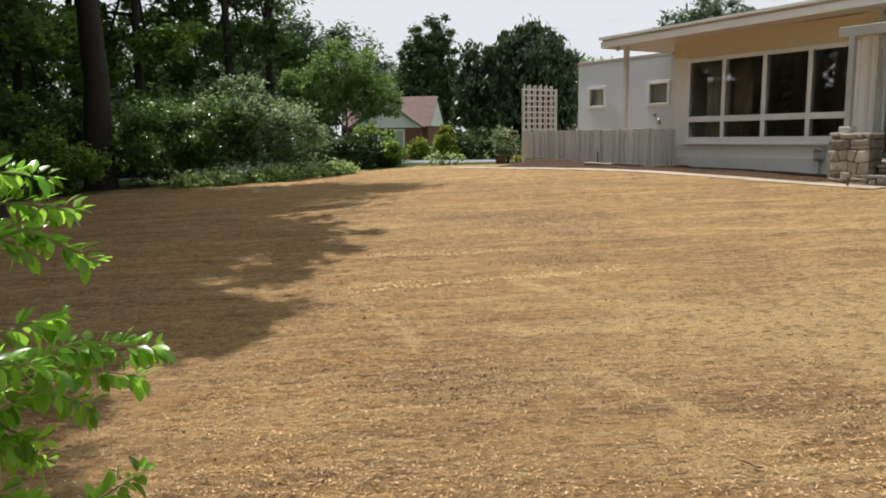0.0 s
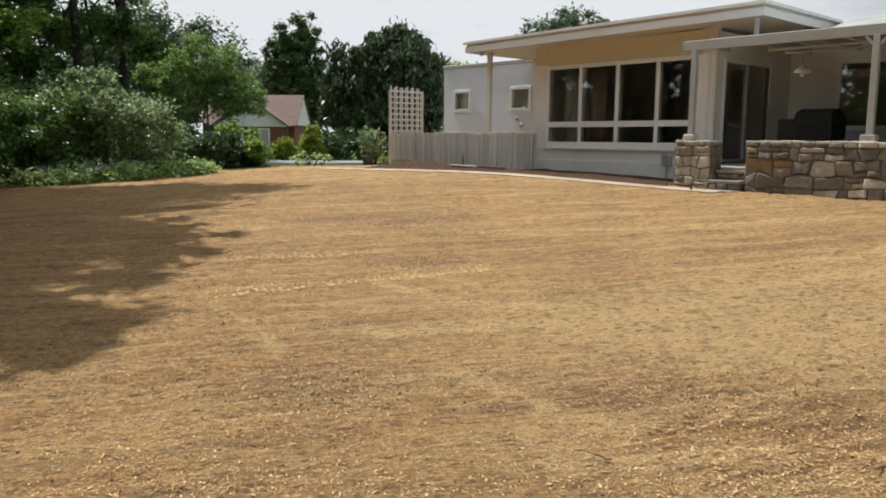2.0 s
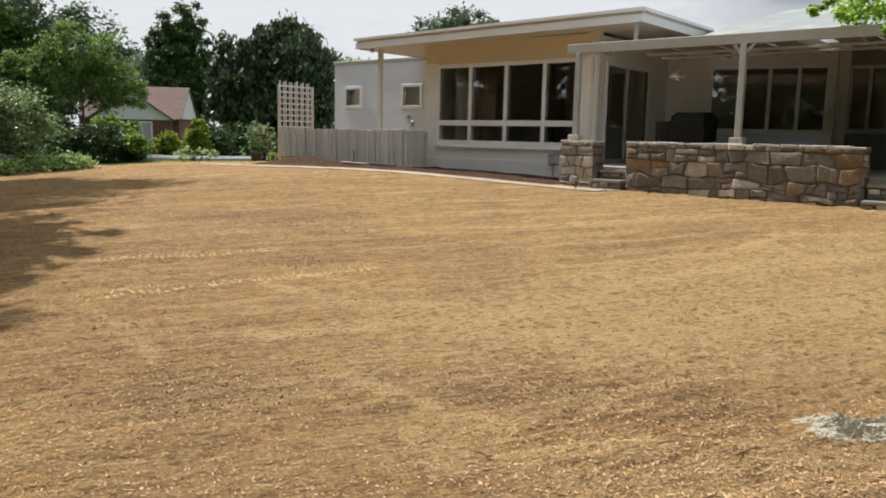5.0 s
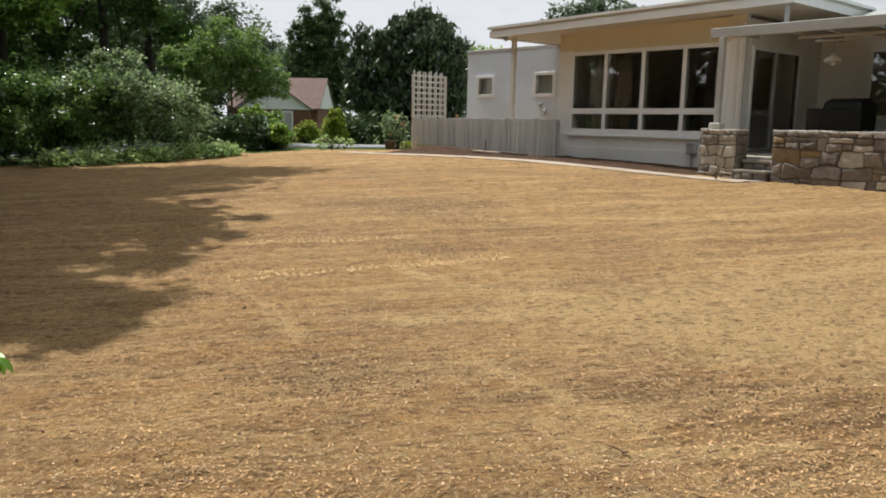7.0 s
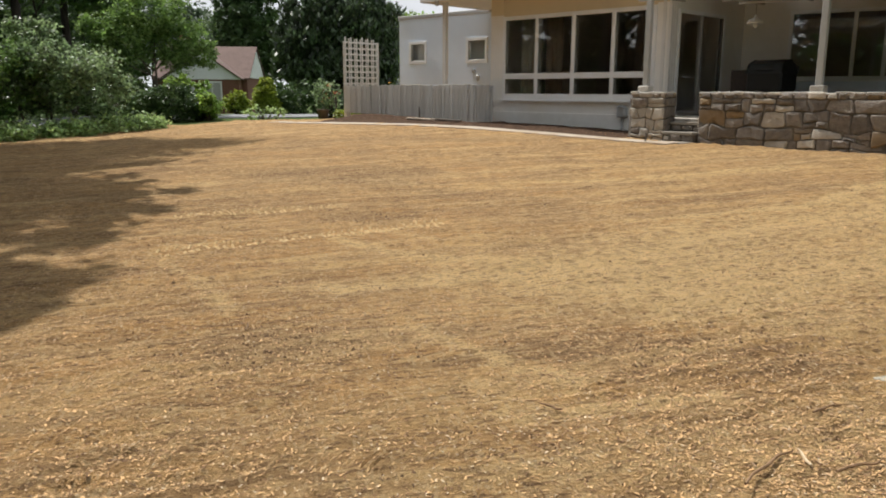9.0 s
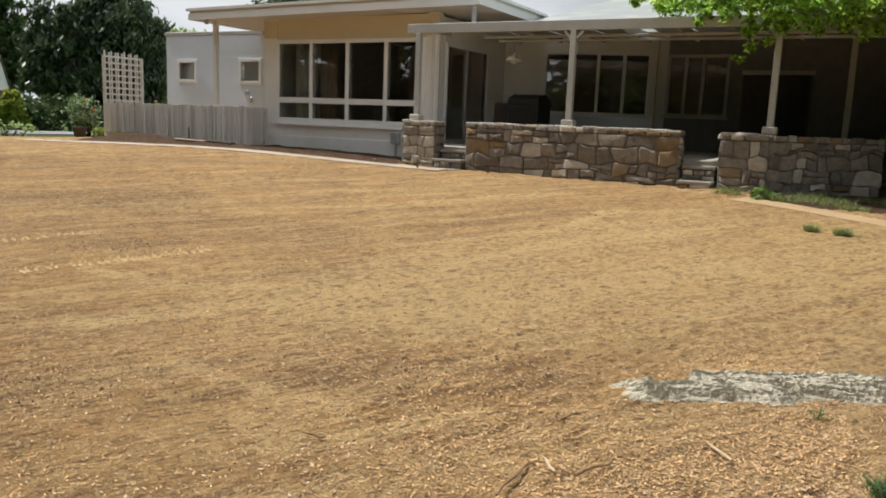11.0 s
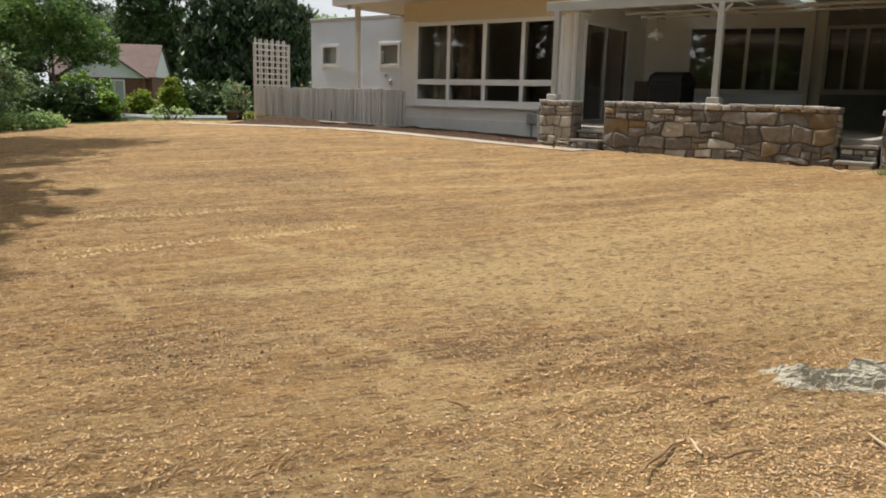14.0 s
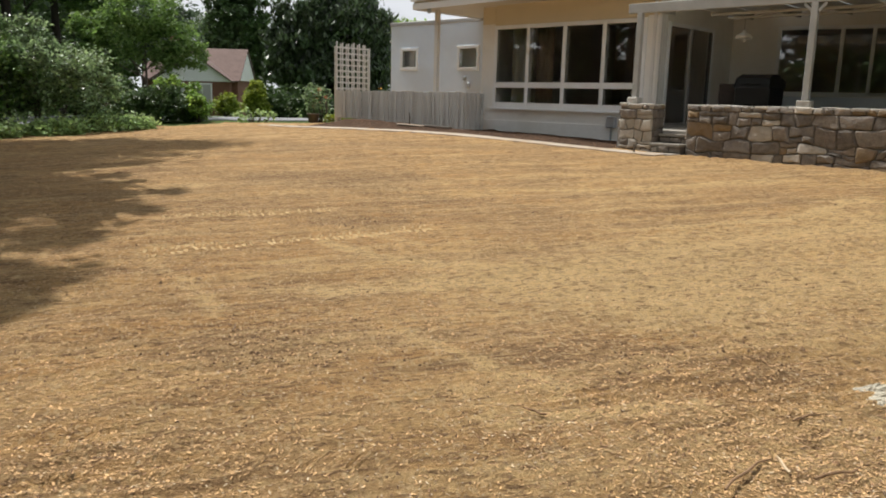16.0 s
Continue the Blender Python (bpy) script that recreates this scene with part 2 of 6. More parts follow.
M_GROUND = ground_mat()
M_WHITE = mat("white_painted_wood", (0.70, 0.70, 0.68), 0.55, 0.07, 3, 0.08, 40, stain=(0.5, 0.46, 0.38), stain_amount=0.25)
M_TRIM = mat("white_trim_paint", (0.80, 0.82, 0.83), 0.5, 0.05, 3, 0.06, 40, stain=(0.55, 0.5, 0.42), stain_amount=0.2)
M_WALL = mat("white_painted_block", (0.80, 0.79, 0.755), 0.75, 0.05, 4, 0.12, 30, stain=(0.6, 0.55, 0.45), stain_amount=0.3, stain_scale=0.8)
M_CREAM = mat("cream_painted_panel", (0.67, 0.585, 0.42), 0.7, 0.05, 2, 0.08, 30)
M_BLUEWHITE = mat("white_stucco", (0.70, 0.78, 0.88), 0.85, 0.04, 3, 0.2, 50, stain=(0.62, 0.64, 0.66), stain_amount=0.3, stain_scale=0.7)
M_COPING = mat("grey_metal_coping", (0.42, 0.42, 0.42), 0.5, 0.1, 4, 0.05)
M_SOFFIT = mat("soffit_paint", (0.64, 0.615, 0.545), 0.7, 0.05, 3, 0.06, 30)
M_ROOF = mat("pale_roof_membrane", (0.26, 0.285, 0.28), 0.6, 0.08, 1.5, 0.1, 20, stain=(0.45, 0.47, 0.43), stain_amount=0.5)
M_FENCE = mat("weathered_fence_paint", (0.52, 0.52, 0.50), 0.85, 0.16, 5, 0.3, 50, each=0.10, stretch=(6, 6, 0.7))
M_LATTICE = mat("lattice_paint", (0.62, 0.61, 0.57), 0.75, 0.1, 6, 0.15, 50)
M_DARKFRAME = mat("bronze_door_frame", (0.10, 0.095, 0.09), 0.45, 0.1, 5, 0.05)
M_ALU = mat("aluminium_frame", (0.50, 0.50, 0.49), 0.4, 0.08, 5, 0.05, metal=0.6)
M_GLASS = glass_mat("window_glass")
M_INSIDE = mat("room_wall", (0.66, 0.58, 0.48), 0.9, 0.1, 2, 0.05)
M_FLOORIN = mat("room_floor", (0.24, 0.17, 0.11), 0.6, 0.1, 3, 0.05)
M_CURTAIN = mat("pale_curtain", (0.46, 0.44, 0.38), 0.9, 0.15, 4, 0.2, 20, stretch=(9, 9, 0.3))
M_DRAPE = mat("brown_drape", (0.30, 0.24, 0.18), 0.9, 0.15, 4, 0.2, 20, stretch=(9, 9, 0.3))
M_STONE = mat("wall_stone", (0.20, 0.174, 0.148), 0.9, 0.45, 11, 1.0, 60, each=0.35, stain=(0.23, 0.205, 0.172), stain_scale=6.0, stain_amount=0.7)
M_STONE_TAN = mat("ochre_stone", (0.20, 0.140, 0.075), 0.9, 0.28, 9, 0.7, 45, each=0.25, stain=(0.25, 0.2, 0.15), stain_scale=4.0, stain_amount=0.7)
M_STONE_PALE = mat("pale_stone", (0.40, 0.365, 0.31), 0.9, 0.22, 9, 0.7, 45, each=0.2, stain=(0.35, 0.3, 0.24), stain_scale=4.0, stain_amount=0.7)
M_CAP = mat("pale_cap_stone", (0.43, 0.41, 0.37), 0.9, 0.3, 9, 0.7, 45, each=0.25, stain=(0.28, 0.25, 0.21), stain_scale=6.0, stain_amount=0.7)
M_MORTAR = mat("dark_mortar", (0.135, 0.12, 0.10), 0.95, 0.2, 12, 0.6, 60)
M_CONC = mat("weathered_concrete", (0.44, 0.37, 0.29), 0.9, 0.14, 5, 0.4, 60, stain=(0.33, 0.24, 0.15), stain_amount=0.7, stain_scale=2.5)
M_SLAB = mat("patio_concrete", (0.42, 0.39, 0.34), 0.85, 0.12, 4, 0.3, 50, stain=(0.3, 0.26, 0.2), stain_amount=0.5)
# dirty white paint, greyed further to hold the shade on the timbers
M_PERGOLA = mat("shade_greyed_weathered_paint", (0.37, 0.38, 0.37), 0.7, 0.12, 4, 0.15, 40, stain=(0.36, 0.34, 0.30), stain_amount=0.5)
# porch colours hold the deep shade: boards darkened, white trim greyed
M_PORCH = mat("shade_darkened_porch_boards", (0.21, 0.215, 0.205), 0.85, 0.2, 5, 0.2, 40)
M_PORCHTRIM = mat("shade_greyed_porch_paint", (0.48, 0.47, 0.44), 0.8, 0.15, 5, 0.15, 40)
M_PATH = mat("sandy_concrete", (0.40, 0.28, 0.15), 0.9, 0.18, 5, 0.4, 60, stain=(0.36, 0.23, 0.12), stain_amount=0.8, stain_scale=2.5)
M_ROAD = mat("grey_asphalt", (0.22, 0.22, 0.23), 0.9, 0.12, 1.0, 0.3, 30)
M_ROCK = mat("weathered_grey_rock", (0.50, 0.455, 0.35), 0.9, 0.4, 14, 0.8, 60, stain=(0.27, 0.235, 0.16), stain_scale=9.0, stain_amount=0.12, stretch=(1, 3, 3))
M_BOULDER = mat("pale_boulder", (0.27, 0.255, 0.205), 0.9, 0.35, 9, 1.0, 50, stain=(0.30, 0.27, 0.21), stain_scale=5.0, stain_amount=0.7)
M_CHIPHEAP = mat("coarse_mixed_chip", (0.40, 0.26, 0.145), 0.9, 0.25, 20, 0.2, island=0.6)
M_BARK = mat("dark_bark", (0.036, 0.028, 0.023), 0.95, 0.35, 9, 1.0, 40, stretch=(3, 3, 0.5))
M_BARK2 = mat("grey_bark", (0.11, 0.09, 0.07), 0.95, 0.3, 9, 0.8, 40, stretch=(3, 3, 0.5))
M_BLACK = mat("black_grill_enamel", (0.012, 0.012, 0.013), 0.4, 0.2, 6, 0.05)
M_CHAIRDARK = mat("dark_brown_wicker", (0.045, 0.03, 0.022), 0.7, 0.3, 20, 0.4)
M_METER = mat("grey_metal_box", (0.42, 0.44, 0.46), 0.5, 0.1, 8, 0.1, metal=0.3)
M_LAMP = mat("white_lamp_enamel", (0.80, 0.80, 0.78), 0.35, 0.08, 6, 0.03)
M_BRICK = mat("red_brick", (0.18, 0.085, 0.058), 0.9, 0.2, 4, 0.3, 30)
M_SHINGLE = mat("brown_roof_shingle", (0.155, 0.105, 0.09), 0.95, 0.25, 2.0, 0.4, 25)
M_CHIP = mat("wood_chip", (0.56, 0.345, 0.16), 0.9, 0.2, 20, 0.2, island=0.45)
M_CHIPDARK = mat("dark_wood_chip", (0.19, 0.105, 0.052), 0.9, 0.2, 20, 0.2, island=0.5)
M_TREAD = mat("pressed_mulch", (0.52, 0.335, 0.15), 0.95, 0.45, 25, 0.8, 110, stain=(0.26, 0.16, 0.08), stain_scale=30.0, stain_amount=0.7)
M_TREADPALE = mat("pressed_pale_mulch", (0.58, 0.41, 0.20), 0.95, 0.3, 30, 0.5)
M_CLOD = mat("dark_clod", (0.24, 0.145, 0.075), 0.95, 0.3, 30, 0.5, island=0.4)
M_DRYTWIG = mat("dry_twig", (0.24, 0.145, 0.075), 0.9, 0.25, 30, 0.3)
M_STEP = mat("shaded_step_stone", (0.27, 0.245, 0.205), 0.9, 0.25, 7, 0.5, 50, stain=(0.16, 0.13, 0.1), stain_amount=0.6)
M_CHIPPALE = mat("pale_wood_chip", (0.62, 0.48, 0.31), 0.9, 0.15, 20, 0.2, island=0.3)
M_POT = mat("dark_clay_pot", (0.10, 0.075, 0.055), 0.8, 0.2, 8, 0.2)
L_DARK = leaf_mat("dark_tree_leaf", (0.055, 0.105, 0.03), 0.2, 0.5)
L_WOOD = leaf_mat("shaded_wood_leaf", (0.075, 0.145, 0.036), 0.42, 0.55)
L_MAG = leaf_mat("glossy_dark_leaf", (0.052, 0.085, 0.036), 0.15, 0.8, 0.38)
L_MID = leaf_mat("mid_green_leaf", (0.10, 0.19, 0.045), 0.32, 0.75, 0.36)
L_SHRUB = leaf_mat("grey_green_leaf", (0.19, 0.275, 0.13), 0.3, 0.8, 0.34)
L_LIGHT = leaf_mat("light_green_leaf", (0.17, 0.29, 0.055), 0.42, 0.7, 0.5)
L_VINE = leaf_mat("sunlit_vine_leaf", (0.22, 0.37, 0.075), 0.6, 0.7, 0.4)
L_YELLOW = leaf_mat("yellow_green_leaf", (0.20, 0.27, 0.035), 0.35, 0.5, 0.6)
L_FAR = leaf_mat("hazy_far_leaf", (0.09, 0.135, 0.075), 0.3)
L_SMALL = leaf_mat("fresh_green_leaf", (0.115, 0.205, 0.05), 0.42, 0.5, 0.6)
L_COVER = leaf_mat("pale_ground_cover_leaf", (0.28, 0.40, 0.15), 0.3, 0.6, 0.5)
L_NEAR = leaf_mat("bright_spring_leaf", (0.20, 0.41, 0.05), 0.55, 0.5, 0.28)
L_GRASS = leaf_mat("grass_blade", (0.15, 0.195, 0.06), 0.35, 0.55)
L_PETAL = leaf_mat("yellow_petal", (0.70, 0.42, 0.05), 0.3, 0.2)
L_FLOWER = leaf_mat("orange_bloom", (0.45, 0.16, 0.05), 0.3)

# ---- building helpers ----
HX, HY, HTURN = 8.32, 14.83, -58.0
HOUSE = pose(HX, HY, 0, 0, 0, HTURN)      # house axes: x along the window front, y away behind it
UX, UY, VX, VY = 0.530, -0.848, 0.848, 0.530


def top_of(p):
    w = 6.0 if p < -4 else 4.2
    return 0.56 + 0.17 * math.exp(-((p + 4) / w) ** 2)


def height(x, y):
    """The ground: it rises from the camera's feet to the house, and falls off behind the street."""
    dx, dy = x - HX, y - HY
    p, q = dx * UX + dy * UY, dx * VX + dy * VY
    s = min(max((q + 14.92) / 12.5, 0.0), 1.0)
    z = top_of(p) * s
    if -10.4 < p < -5.0 and q > -1.6:         # the bed banks up against the fence
        z += 0.20 * min((q + 1.6) / 1.1, 1) * min((-5.0 - p) / 4, 1) * min((p + 10.4) / 0.8, 1) * min(max((6 - q) / 4, 0), 1)
    d = math.hypot(x, y)
    if d > 30:
        z -= min((d - 30) * 0.025, 0.9)
    return z


def relief(x, y):
    """The mulch's own unevenness: swells, rake ridges, and rough clods in patches."""
    z = 0.022 * noise.noise((x * 0.9, y * 2.4, 3)) + 0.010 * noise.noise((x * 3.1, y * 5.0, 8)) + 0.006 * noise.noise((x * 8, y * 9, 1))
    rough = min(max(0.55 + 1.1 * noise.noise((x * 0.55, y * 0.8, 11)), 0.15), 1.2)
    ridge = 1 - 2 * abs(noise.noise((x * 2.0 + y * 0.5, y * 7.5 - x * 1.1, 21)))
    return z + rough * (0.010 * noise.noise((x * 10, y * 16, 6)) + 0.008 * noise.noise((x * 23, y * 29, 2)) + 0.032 * max(ridge - 0.4, 0))


def to_house(x, y):
    dx, dy = x - HX, y - HY
    return dx * UX + dy * UY, dx * VX + dy * VY


def from_house(p, q):
    return HX + p * UX + q * VX, HY + p * UY + q * VY


def thing(name, m, label, category, group="", kind=""):
    ob = new(name)
    ob.empty_display_size = 0.1
    ob.matrix_basis = m
    return tagged(ob, label, category, group, kind)


def finish(bm, name, material, smooth=False):
    me = bpy.data.meshes.new(name)
    bm.to_mesh(me)
    bm.free()
    me.materials.append(material)
    if smooth:
        for f in me.polygons:
            f.use_smooth = True
    return me


def part(name, bm, material, parent, label="", smooth=False):
    ob = new(name, finish(bm, name, material, smooth))
    ob.parent = parent
    if label:
        ob["label"] = label
    return ob


def solo(name, bm, material, m, label, category, group="", kind="", smooth=False):
    ob = new(name, finish(bm, name, material, smooth))
    ob.matrix_basis = m
    return tagged(ob, label, category, group, kind)


def box(x0, x1, y0, y1, z0, z1, bevel=0.0, bm=None):
    bm = bm or bmesh.new()
    made = bmesh.ops.create_cube(bm, size=1.0, matrix=Matrix.LocRotScale(((x0 + x1) / 2, (y0 + y1) / 2, (z0 + z1) / 2), None, (x1 - x0, y1 - y0, z1 - z0)))
    if bevel:
        edges = list({e for v in made["verts"] for e in v.link_edges})
        bmesh.ops.bevel(bm, geom=edges, offset=bevel, segments=1, affect="EDGES")
    return bm


def bar(a, b, w, h, bevel=0.004, bm=None, end=0.0):
    """A straight board from a to b, w wide across and h high."""
    bm = bm or bmesh.new()
    a, b = Vector(a), Vector(b)
    d = b - a
    x = d.normalized()
    up = Vector((0, 0, 1)) if abs(x.z) < 0.9 else Vector((0, 1, 0))
    y = up.cross(x).normalized()
    z = x.cross(y)
    m = Matrix((x, y, z)).transposed().to_4x4()
    m.translation = (a + b) / 2
    made = bmesh.ops.create_cube(bm, size=1.0, matrix=m @ Matrix.Diagonal((d.length + end, w, h, 1)))
    if bevel:
        bmesh.ops.bevel(bm, geom=list({e for v in made["verts"] for e in v.link_edges}), offset=bevel, segments=1, affect="EDGES")
    return bm


def prism(points, z0, z1, bm=None, bevel=0.0):
    bm = bm or bmesh.new()
    low = [bm.verts.new((x, y, z0)) for x, y in points]
    high = [bm.verts.new((x, y, z1)) for x, y in points]
    n = len(points)
    faces = [bm.faces.new(low[::-1]), bm.faces.new(high)]
    for i in range(n):
        faces.append(bm.faces.new((low[i], low[(i + 1) % n], high[(i + 1) % n], high[i])))
    if bevel:
        bmesh.ops.bevel(bm, geom=list(faces[1].edges), offset=bevel, segments=2, affect="EDGES")
    bmesh.ops.recalc_face_normals(bm, faces=bm.faces)
    return bm


def tube(points, radii, sides=8, bm=None):
    bm = bm or bmesh.new()
    rings = []
    for i, pnt in enumerate(points):
        pnt = Vector(pnt)
        a = Vector(points[max(i - 1, 0)])
        b = Vector(points[min(i + 1, len(points) - 1)])
        d = (b - a).normalized()
        x = d.orthogonal().normalized() if abs(d.z) < 0.95 else Vector((1, 0, 0))
        y = d.cross(x).normalized()
        x = y.cross(d)
        rings.append([bm.verts.new(pnt + (x * math.cos(k * math.tau / sides) + y * math.sin(k * math.tau / sides)) * radii[i]) for k in range(sides)])
    for r, s in zip(rings, rings[1:]):
        for k in range(sides):
            bm.faces.new((r[k], r[(k + 1) % sides], s[(k + 1) % sides], s[k]))
    bm.faces.new(rings[0][::-1])
    bm.faces.new(rings[-1])
    return bm


def turned(profile, sides=20, bm=None, centre=(0, 0, 0)):
    bm = bm or bmesh.new()
    rings = [[bm.verts.new((centre[0] + r * math.cos(k * math.tau / sides), centre[1] + r * math.sin(k * math.tau / sides), centre[2] + z)) for k in range(sides)] for r, z in profile]
    for a, b in zip(rings, rings[1:]):
        for k in range(sides):
            bm.faces.new((a[k], a[(k + 1) % sides], b[(k + 1) % sides], b[k]))
    bm.faces.new(rings[0][::-1])
    bm.faces.new(rings[-1])
    return bm

# ---- ground ----


PALE = [[(0.45, 5.0), (0.85, 4.22), (1.2, 3.5)], [(0.4, 5.5), (0.7, 4.7), (1.0, 4.0), (1.4, 3.3)], [(0.5, 5.2), (1.0, 5.3), (1.4, 5.3)], [(1.7, 5.1), (2.5, 5.1), (3.6, 5.8), (5.1, 6.1), (7.4, 6.0)],
        [(-0.9, 6.8), (-0.4, 5.6), (-0.2, 4.9)], [(-0.4, 14.3), (0.9, 13.3), (2.5, 13.6)], [(1.5, 6.5), (1.1, 7.1), (0.7, 6.9), (0.8, 6.4)], [(-1.2, 8.5), (1.0, 8.6)], [(-0.9, 7.0), (0.6, 7.1)],
        [(2.0, 9.5), (4.5, 9.0), (7.0, 9.3)], [(1.0, 3.0), (2.0, 2.9)], [(3.0, 4.6), (5.5, 4.4)], [(0.46, 5.3), (0.9, 5.1), (1.5, 5.2), (2.6, 5.3)], [(0.6, 6.9), (1.1, 6.1), (1.9, 5.45)], [(0.72, 4.9), (1.05, 4.2), (1.5, 3.2)], [(2.0, 8.2), (3.6, 7.6), (5.5, 7.7), (7.6, 7.2)], [(1.5, 12.4), (3.2, 11.9), (5.2, 11.6)], [(3.4, 6.6), (5.4, 6.7), (7.2, 7.6)], [(0.2, 9.8), (1.6, 9.6), (3.2, 8.9)]]
DARK = [[(-0.25, 4.3), (0.1, 4.22), (0.4, 4.2)], [(0.74, 7.85), (1.28, 7.64)], [(0.9, 10.3), (1.65, 10.42), (2.2, 10.6)], [(0.2, 11.1), (1.1, 11.3), (2.2, 10.7)], [(0.6, 4.9), (0.8, 4.5), (1.2, 3.9), (1.7, 3.5)], [(1.3, 10.2), (2.1, 9.0), (3.1, 7.9)], [(1.9, 3.5), (2.6, 3.3)],
        [(0.8, 15.2), (2.4, 15.0), (4.3, 13.9)], [(2.4, 3.0), (3.0, 3.1)], [(-0.1, 4.3), (0.3, 4.0)], [(3.5, 11.5), (6.0, 10.5)], [(4.0, 7.2), (6.0, 7.6)], [(1.6, 3.75), (1.95, 3.3)]]
BROAD = [[(1.1, 6.1), (1.9, 5.45), (2.6, 5.4), (4.3, 5.9), (7.5, 6.7)], [(3.0, 4.6), (5.5, 4.5)], [(1.4, 5.2), (2.7, 4.3)]]


def track_tone(x, y):
    """0.5 is plain mulch; higher where wheels have smoothed it pale, lower where it lies dark and rough."""
    def closest(line):
        best = 9.0
        if not (min(c[0] for c in line) - 1.2 < x < max(c[0] for c in line) + 1.2 and min(c[1] for c in line) - 1.2 < y < max(c[1] for c in line) + 1.2):
            return best
        for (ax, ay), (bx_, by) in zip(line, line[1:]):
            dx, dy = bx_ - ax, by - ay
            t = min(max(((x - ax) * dx + (y - ay) * dy) / (dx * dx + dy * dy), 0), 1)
            best = min(best, math.hypot(x - ax - t * dx, y - ay - t * dy))
        return best
    # paler towards the right of the plot, darker at the far left and past y 4.5
    tone = 0.5 + 0.19 * min(max((x - 0.22 * y) / 1.6, 0), 1) - 0.09 * min(max((y - 6 - x * 0.6) / 4, 0), 1) - 0.13 * min(max((y - 4.5) / 3, 0), 1)
    for lines, sign, width in ((PALE, 0.75, 0.075), (DARK, -0.85, 0.28), (BROAD, 0.4, 0.5)):
        for line in lines:
            d = closest(line) + (0.10 if width > 0.2 else 0.035) * noise.noise((x * 2.2, y * 2.2, 4))
            if d < width * 2:
                tone += sign * 0.45 * max(0.0, 1 - max(d, 0) / width / 1.8)
    return min(max(tone, 0), 1)


def lawn_cover(x, y):
    """How far the surface is grass (1) or mulch (0), and how far it is dark soil: the bare bed, and shaded ground by
    the porch.
    """
    p, q = to_house(x, y)
    line = 21.6 + (x + 6.5) * 0.46          # the far edge of the mulch
    g = (y - line) * 0.9 + 0.3
    g = max(g, (-13.0 - x) * 0.3)
    if x < -6.0:
        g = max(g, (-8.5 - x) * 0.35 - (19.0 - y) * 0.25)
    g = max(g, (p - 10.4) * 0.45 if q > -6.5 else -1)
    # second area: shaded ground right of the stone wall, painted as dark soil
    bed = 1.0 if (-2.45 < q < 0.2 and -9.9 < p < 0.3) or (-3.3 < q < 3 and 6.8 < p < 14) else 0.0
    if q > -2.5 and p > -11 and p < 6:
        g = 0.0
    return min(max(g, 0), 1), bed


def axis(fine0, fine1, step, out0, out1, grow=1.35):
    a = list(np.arange(fine0, fine1 + step / 2, step))
    s = step
    while a[-1] < out1:
        s *= grow
        a.append(a[-1] + s)
    s, low = step, [fine0]
    while low[-1] > out0:
        s *= grow
        low.append(low[-1] - s)
    return low[:0:-1] + a


def make_ground():
    xs = axis(-5, 9, 0.045, -3000, 3000, 1.12)
    near = [1.5]
    while near[-1] < 7.5:
        near.append(near[-1] + 0.010 * near[-1])
    ys = [y for y in axis(0.5, 27, 0.075, -3000, 3000) if y < 1.45] + near + [y for y in axis(0.5, 27, 0.075, -3000, 3000) if y > near[-1] + 0.04]
    pts, cov = [], []
    for y in ys:
        for x in xs:
            z = height(x, y)
            if abs(x) < 16 and -2 < y < 30:
                z += relief(x, y)
            pts.append((x, y, z))
            cov.append((*(lawn_cover(x, y) if abs(x) < 30 and -10 < y < 40 else (1.0, 0.0)), track_tone(x, y) if abs(x) < 12 and 0 < y < 24 else 0.5))
    nx, ny = len(xs), len(ys)
    faces = [(j * nx + i, j * nx + i + 1, (j + 1) * nx + i + 1, (j + 1) * nx + i) for j in range(ny - 1) for i in range(nx - 1)]
    me = bpy.data.meshes.new("ground")
    me.from_pydata(pts, [], faces)
    col = me.color_attributes.new("cover", "FLOAT_COLOR", "POINT")
    col.data.foreach_set("color", [c for g, b, k in cov for c in (g, b, k, 1.0)])
    me.polygons.foreach_set("use_smooth", [True] * len(me.polygons))
    me.materials.append(M_GROUND)
    tagged(new("ground", me), "raked tan wood-chip mulch over bare soil with grass beyond", "ground", kind="structure")


make_ground()


